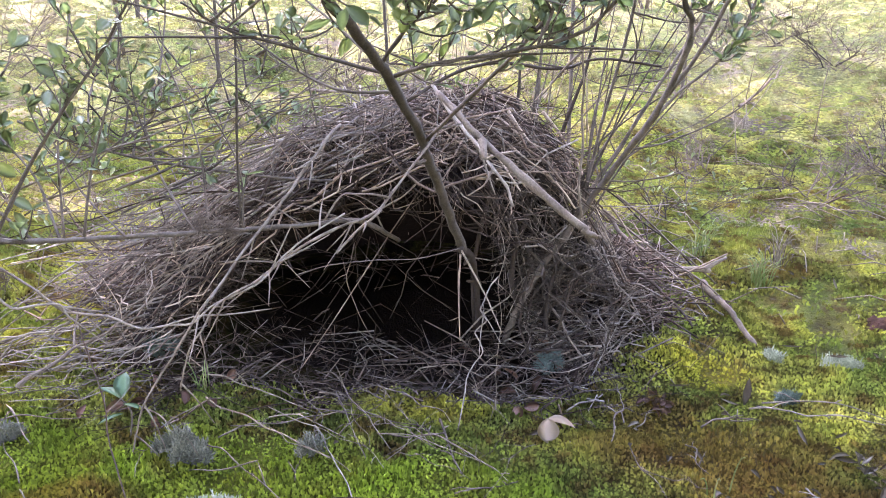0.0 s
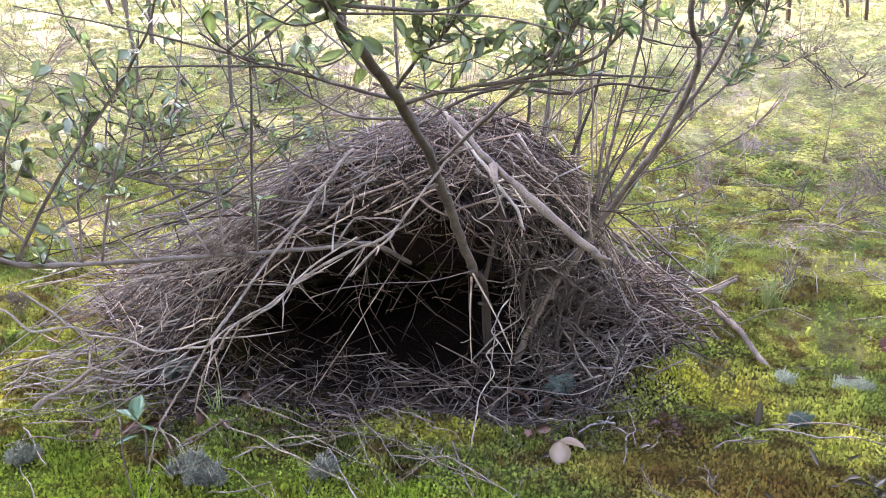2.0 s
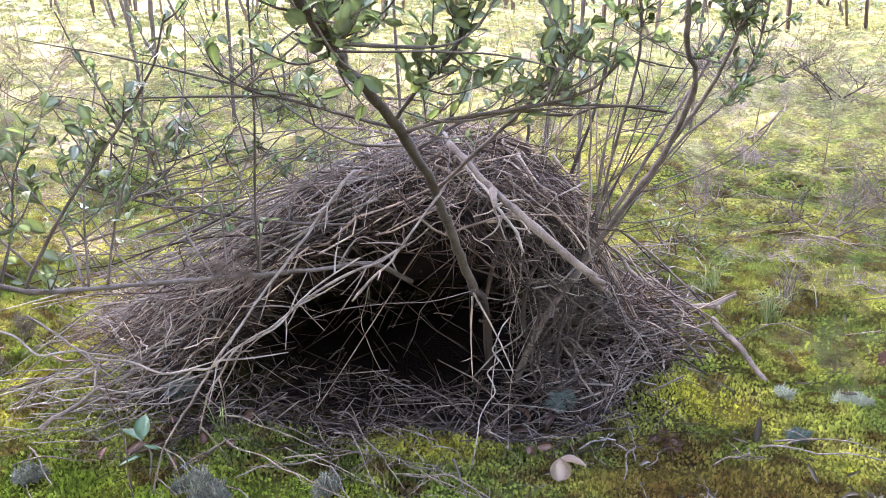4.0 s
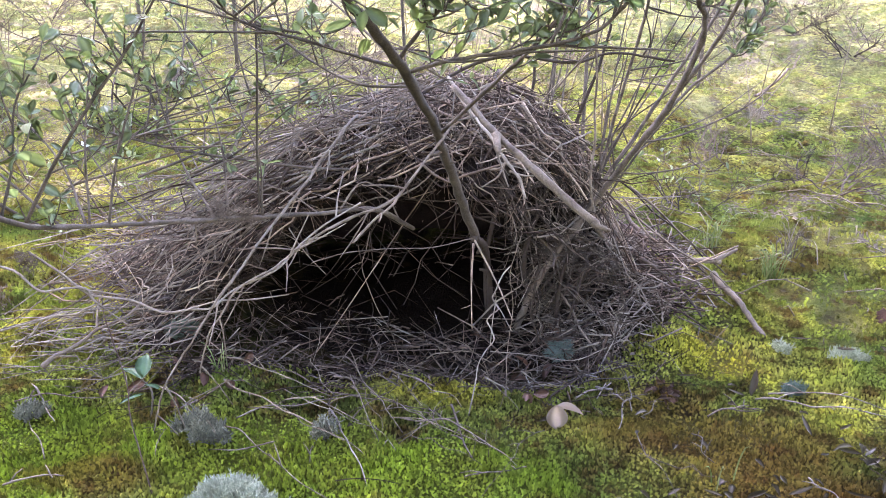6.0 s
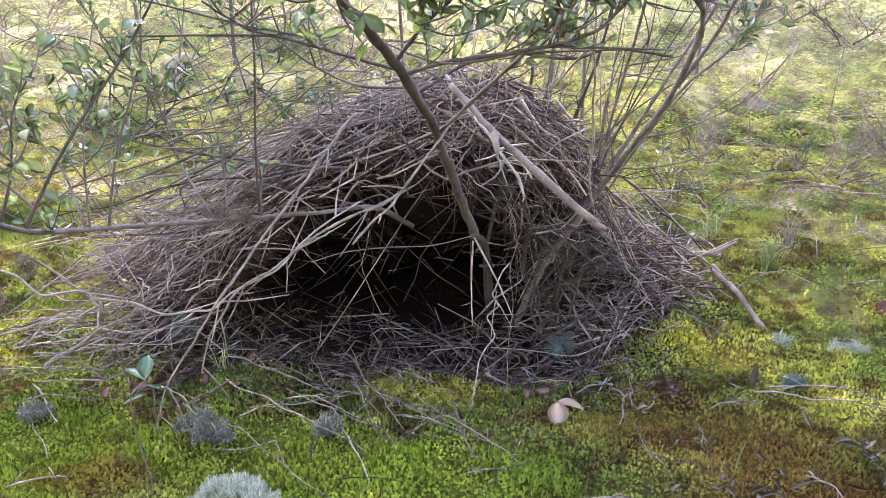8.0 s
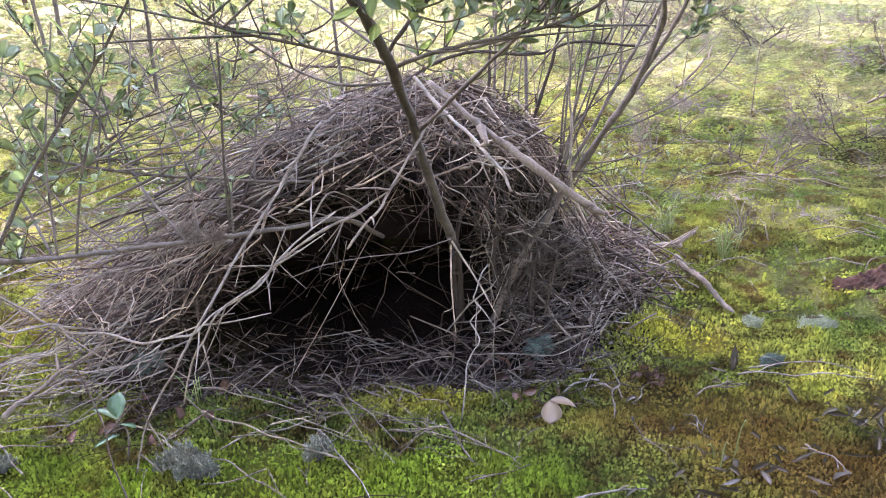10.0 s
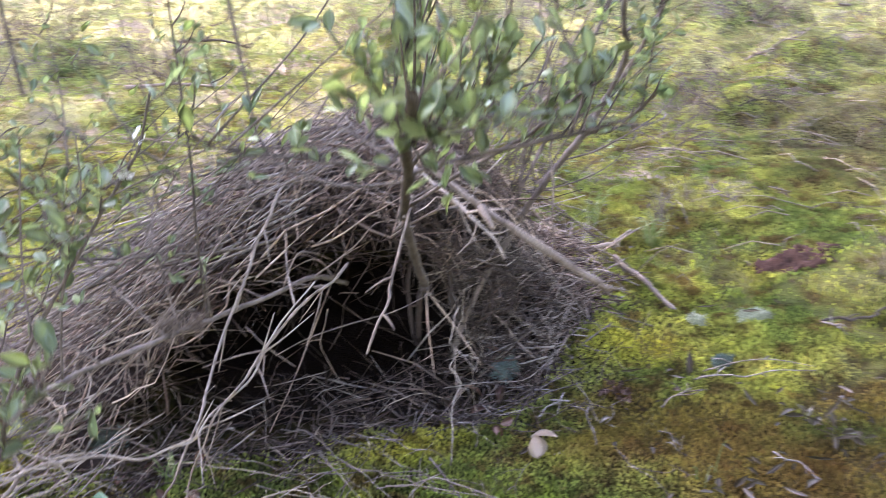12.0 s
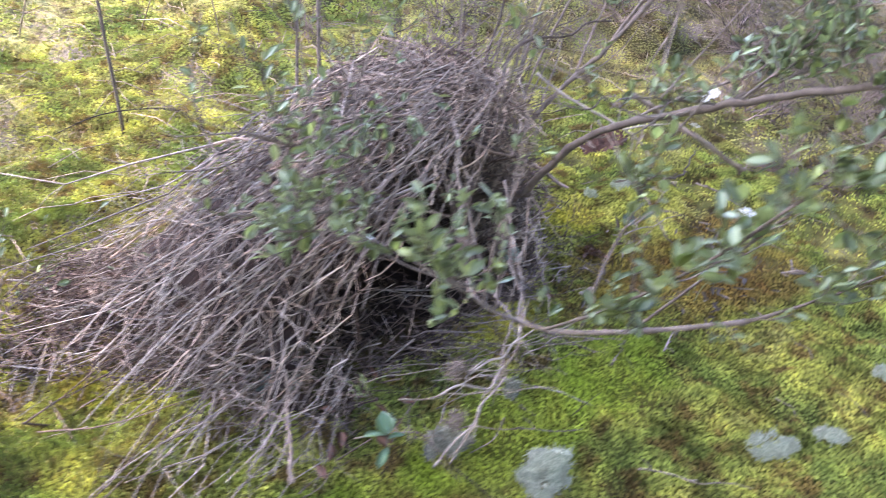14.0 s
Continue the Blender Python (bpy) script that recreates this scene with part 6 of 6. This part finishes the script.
def build_fallen_wood():
    """Grey dead limbs lying among the brush and across the far moss."""
    rng = random.Random(58)
    for k in range(22):
        x, y = (rng.uniform(3.2, 5.6), rng.uniform(2.2, 4.6)) if k < 13 else (rng.uniform(-2.5, 2.5), rng.uniform(3.2, 6.5))
        w, l = rng.uniform(-0.9, 0.9), rng.uniform(0.35, 1.1)
        pts = []
        for i in range(5):
            t = i / 4 - 0.5
            px, py = x + math.cos(w) * l * t + rng.gauss(0, 0.02), y + math.sin(w) * l * t + rng.gauss(0, 0.02)
            pts.append((px, py, ground_z(px, py) + 0.02 + (0.10 * rng.random() if i == 4 else 0)))
        dead_branch("fallen_limb", pts, rng.uniform(0.007, 0.018), rng.uniform(0.004, 0.007), rng.choice((M_BUSH, M_LIVE, M_DARK)), "grey dead limb lying among dry brush", 5, 600 + k)


def sapling(x, y, tall, r, lean, seed):
    """A thin upright trunk with a leafy head."""
    rng = random.Random(seed)
    base = Vector((x, y, ground_z(x, y)))
    ob = thing("sapling", base, "slender grey sapling with a leafy head", "tree", "saplings")
    bag = Loose()
    line = branch(bag, [(0, 0, -0.03), (lean[0] * 0.3, lean[1] * 0.3, tall * 0.3), (lean[0] * 0.6, lean[1] * 0.6, tall * 0.65), (lean[0], lean[1], tall)], r, r * 0.45, 7, 7, rng=rng)
    part("trunk", bag, M_LIVE, ob)
    limbs = Loose()
    nrng = np.random.default_rng(seed)
    bag = Loose()
    for _ in range(14):
        i = rng.randrange(int(len(line) * 0.45), len(line))
        a = rng.uniform(0, 6.28)
        e = line[i] + np.array([math.cos(a), math.sin(a), rng.uniform(0.1, 0.7)]) * rng.uniform(0.25, 0.6)
        limbs.add(*tube([line[i], (line[i] + e) / 2 + (0, 0, 0.03), e], [r * 0.35, r * 0.25, r * 0.12], 5))
        leaf_cloud(bag, e + nrng.normal(size=(34, 3)) * (0.12, 0.12, 0.10), 0.026, nrng)
    part("limb", limbs, M_LIVE, ob)
    part("crown", bag, M_LEAF, ob, smooth=False)


def build_saplings():
    for k, (x, y, tall, r, lean) in enumerate(((0.24, 2.60, 2.3, 0.009, (0.10, 0.1)), (0.37, 2.62, 2.4, 0.011, (-0.05, 0.1)), (-0.22, 2.9, 2.4, 0.010, (-0.12, 0.2)),
                                               (-1.25, 4.3, 2.6, 0.016, (0.02, 0.1)), (-2.1, 5.2, 2.8, 0.02, (-0.2, 0.1)), (1.2, 4.6, 2.6, 0.014, (0.1, 0.2)), (-2.5, 6.5, 3.0, 0.03, (0.1, 0.1)), (0.7, 6.2, 3.0, 0.02, (0.0, 0.2)), (3.2, 5.4, 2.8, 0.02, (0.1, 0.0)))):
        sapling(x, y, tall, r, lean, 60 + k)


def build_shade_tree():
    """An added tree, unseen beside the view; its crown is shaped to shade the heap."""
    rng = random.Random(90)
    foot = Vector((-9.5, 7.0, 0))
    foot.z = ground_z(foot.x, foot.y)
    tree = thing("tree", foot, "unseen tall tree added to shade the heap", "tree")
    bag = Loose()
    branch(bag, [(0, 0, -0.1), (0.2, 0.1, 3.0), (0.7, 0.3, 6.0), (1.6, 0.8, 8.5), (3.0, 1.4, 10.0)], 0.40, 0.16, 12, 6, rng=rng)
    part("trunk", bag, M_DARK, tree)
    limbs = Loose()
    hx, hy = to_sun.x / to_sun.z, to_sun.y / to_sun.z
    nrng = np.random.default_rng(91)
    clumps = []
    # clumps lie along sun rays; openings let sun onto the far moss
    for _ in range(860):
        high = rng.uniform(8.8, 11.5)
        gx, gy = rng.uniform(-4.0, 10.5), rng.uniform(-3.0, 8.5)
        opening = gy > 2.05 + 2.3 * min(1, max(0, (gx - 0.45) / 0.8)) or (gx < -0.75 and gy > 1.45)
        if opening and rng.random() > (0.66 if gx > 1.2 else 0.05):
            continue
        c = np.array([gx + hx * high - foot.x, gy + hy * high - foot.y, high])
        if not opening and rng.random() < 0.2:
            limbs.add(*tube([(2.4, 1.2, 9.4), tuple(np.array([2.4, 1.2, 9.4]) * 0.5 + c * 0.5 + (0, 0, 0.3)), tuple(c)], [0.06, 0.04, 0.012], 5))
        clumps.append(c + nrng.normal(size=(140, 3)) * (0.26, 0.26, 0.18))
    part("limbs", limbs, M_DARK, tree)
    bag = Loose()
    leaf_cloud(bag, np.concatenate(clumps), 0.10, nrng)
    part("crown", bag, M_FARLEAF, tree, smooth=False)


def sky_block_tree(x, y, tall, wide, seed):
    """A broad leafy tree, added round the clearing to block low sky light."""
    rng, nrng = random.Random(seed), np.random.default_rng(seed)
    foot = Vector((x, y, float(terrain(x, y))))
    tree = thing("tree", foot, "leafy tree added round the clearing to block low sky light", "tree", "woodland trees")
    bag = Loose()
    lx, ly = rng.gauss(0, 0.3), rng.gauss(0, 0.3)
    line = branch(bag, [(0, 0, -0.1), (lx * 0.3, ly * 0.3, tall * 0.35), (lx * 0.7, ly * 0.7, tall * 0.7), (lx, ly, tall)], 0.17, 0.05, 9, 5, rng=rng)
    part("trunk", bag, M_DARK, tree)
    limbs, centres = Loose(), []
    for _ in range(34):
        i = rng.randrange(2, len(line))
        a = rng.uniform(0, 6.28)
        z = line[i][2]
        reach = wide * (0.4 + 0.6 * math.sin(math.pi * min(1, z / tall))) * rng.uniform(0.5, 1.0)
        e = line[i] + np.array([math.cos(a) * reach, math.sin(a) * reach, rng.uniform(-0.3, 0.7)])
        e[2] = max(e[2], 0.35)
        limbs.add(*tube([line[i], (line[i] + e) / 2 + (0, 0, 0.15), e], [0.035, 0.022, 0.008], 5))
        centres.append(e + nrng.normal(size=(200, 3)) * (0.42, 0.42, 0.34))
    part("limbs", limbs, M_DARK, tree)
    bag = Loose()
    leaf_cloud(bag, np.concatenate(centres), 0.16, nrng)
    part("crown", bag, M_FARLEAF, tree, smooth=False)


def build_sky_block_trees():
    # mostly behind the camera, added to cut the light from the low sky
    for k, (x, y, tall, wide) in enumerate(((-6.6, -0.6, 6.0, 2.2), (-5.0, -2.9, 6.5, 2.4), (-2.6, -3.5, 7.0, 2.4), (0.2, -3.3, 7.0, 2.3), (2.9, -3.5, 7.0, 2.4), (5.6, -3.8, 6.5, 2.4),
                                            (8.4, -3.4, 6.5, 2.4), (10.8, -1.0, 6.5, 2.3), (11.6, 1.8, 6.0, 2.2), (-1.0, -6.8, 8.0, 2.6), (3.6, -7.0, 8.0, 2.6), (-8.2, 1.8, 5.5, 2.0))):
        sky_block_tree(x, y, tall, wide, 300 + k)


def build_distance():
    """Thicket, dry stalks and fallen wood far behind."""
    rng = random.Random(14)
    nrng, bag, wood = np.random.default_rng(15), Loose(), Loose()
    for _ in range(420):
        x, y = rng.uniform(-14, 15), rng.uniform(9.0, 20)
        z = ground_z(x, y)
        h = rng.uniform(0.5, 2.4)
        for _ in range(rng.choice((1, 2, 3))):
            lx, ly = rng.gauss(0, 0.25), rng.gauss(0, 0.25)
            wood.add(*tube([(x, y, z - 0.05), (x + lx * 0.4, y + ly * 0.4, z + h * 0.5), (x + lx, y + ly, z + h)], [0.02, 0.014, 0.006], 4))
        leaf_cloud(bag, np.array([x, y, z + h * 0.6]) + nrng.normal(size=(70, 3)) * (0.4, 0.4, 0.28 * h), 0.09, nrng)
    me = bag.mesh("thicket_leaves", False)
    me.materials.append(M_FARLEAF)
    tagged(new("thicket", me), "pale grey green thicket in the distance", "thicket", kind="stuff")
    me = wood.mesh("thicket_stems")
    me.materials.append(M_BUSH)
    tagged(new("thicket_stems", me), "thin grey stems of the far thicket", "thicket", kind="stuff")
    stalks = Loose()
    for _ in range(700):
        x, y = rng.uniform(-7, 8), rng.uniform(3.4, 10)
        if rng.random() > float(smooth_noise(x, y, 0.9, 61)) * 1.3:
            continue
        z, h = ground_z(x, y), rng.uniform(0.12, 0.6)
        a = (x + rng.gauss(0, 0.1), y + rng.gauss(0, 0.1), z + h)
        stalks.add(*tube([(x, y, z - 0.01), ((x + a[0]) / 2 + rng.gauss(0, 0.02), (y + a[1]) / 2, z + h * 0.55), a], [0.0032, 0.0026, 0.0014], 4))
    for _ in range(3200):
        x, y = rng.uniform(-5, 6), rng.uniform(1.9, 8)
        if rng.random() > float(smooth_noise(x, y, 0.7, 62)) * 1.4 - 0.2 or float(heap_share(x, y)) < 1.1:
            continue
        w, l = rng.uniform(0, 3.14), rng.uniform(0.04, 0.3)
        z = ground_z(x, y) + 0.015
        stalks.add(*tube([(x, y, z), (x + math.cos(w) * l * 0.5, y + math.sin(w) * l * 0.5, z + 0.02), (x + math.cos(w) * l, y + math.sin(w) * l, z)], [0.002, 0.0017, 0.001], 4))
    me = stalks.mesh("dry_stalks")
    me.materials.append(M_STRAW)
    tagged(new("dry_stalks", me), "dry pale stalks and fallen twigs on the moss", "dry stalks", kind="stuff")


build_ground_twigs()
build_dead_leaves()
build_lichens()
build_beard_lichens()
build_seedling()
build_grass()
build_red_patch()
build_brush()
build_fallen_wood()
build_saplings()
build_shade_tree()
build_sky_block_trees()
build_distance()
moss_field("moss_carpet", -1.35, 1.7, 0.55, 1.80, 0.0052, 0.012, 4, 1, "thick green, yellow and rusty cushion moss", near_keep)
moss_field("moss_edge", -1.0, 1.2, 0.2, 0.56, 0.0095, 0.012, 5, 9, "green cushion moss on the woodland floor", near_keep)
moss_field("moss_bank", -1.45, 1.75, 1.80, 2.6, 0.0075, 0.013, 5, 4, "olive and yellow moss beside the heap", near_keep)
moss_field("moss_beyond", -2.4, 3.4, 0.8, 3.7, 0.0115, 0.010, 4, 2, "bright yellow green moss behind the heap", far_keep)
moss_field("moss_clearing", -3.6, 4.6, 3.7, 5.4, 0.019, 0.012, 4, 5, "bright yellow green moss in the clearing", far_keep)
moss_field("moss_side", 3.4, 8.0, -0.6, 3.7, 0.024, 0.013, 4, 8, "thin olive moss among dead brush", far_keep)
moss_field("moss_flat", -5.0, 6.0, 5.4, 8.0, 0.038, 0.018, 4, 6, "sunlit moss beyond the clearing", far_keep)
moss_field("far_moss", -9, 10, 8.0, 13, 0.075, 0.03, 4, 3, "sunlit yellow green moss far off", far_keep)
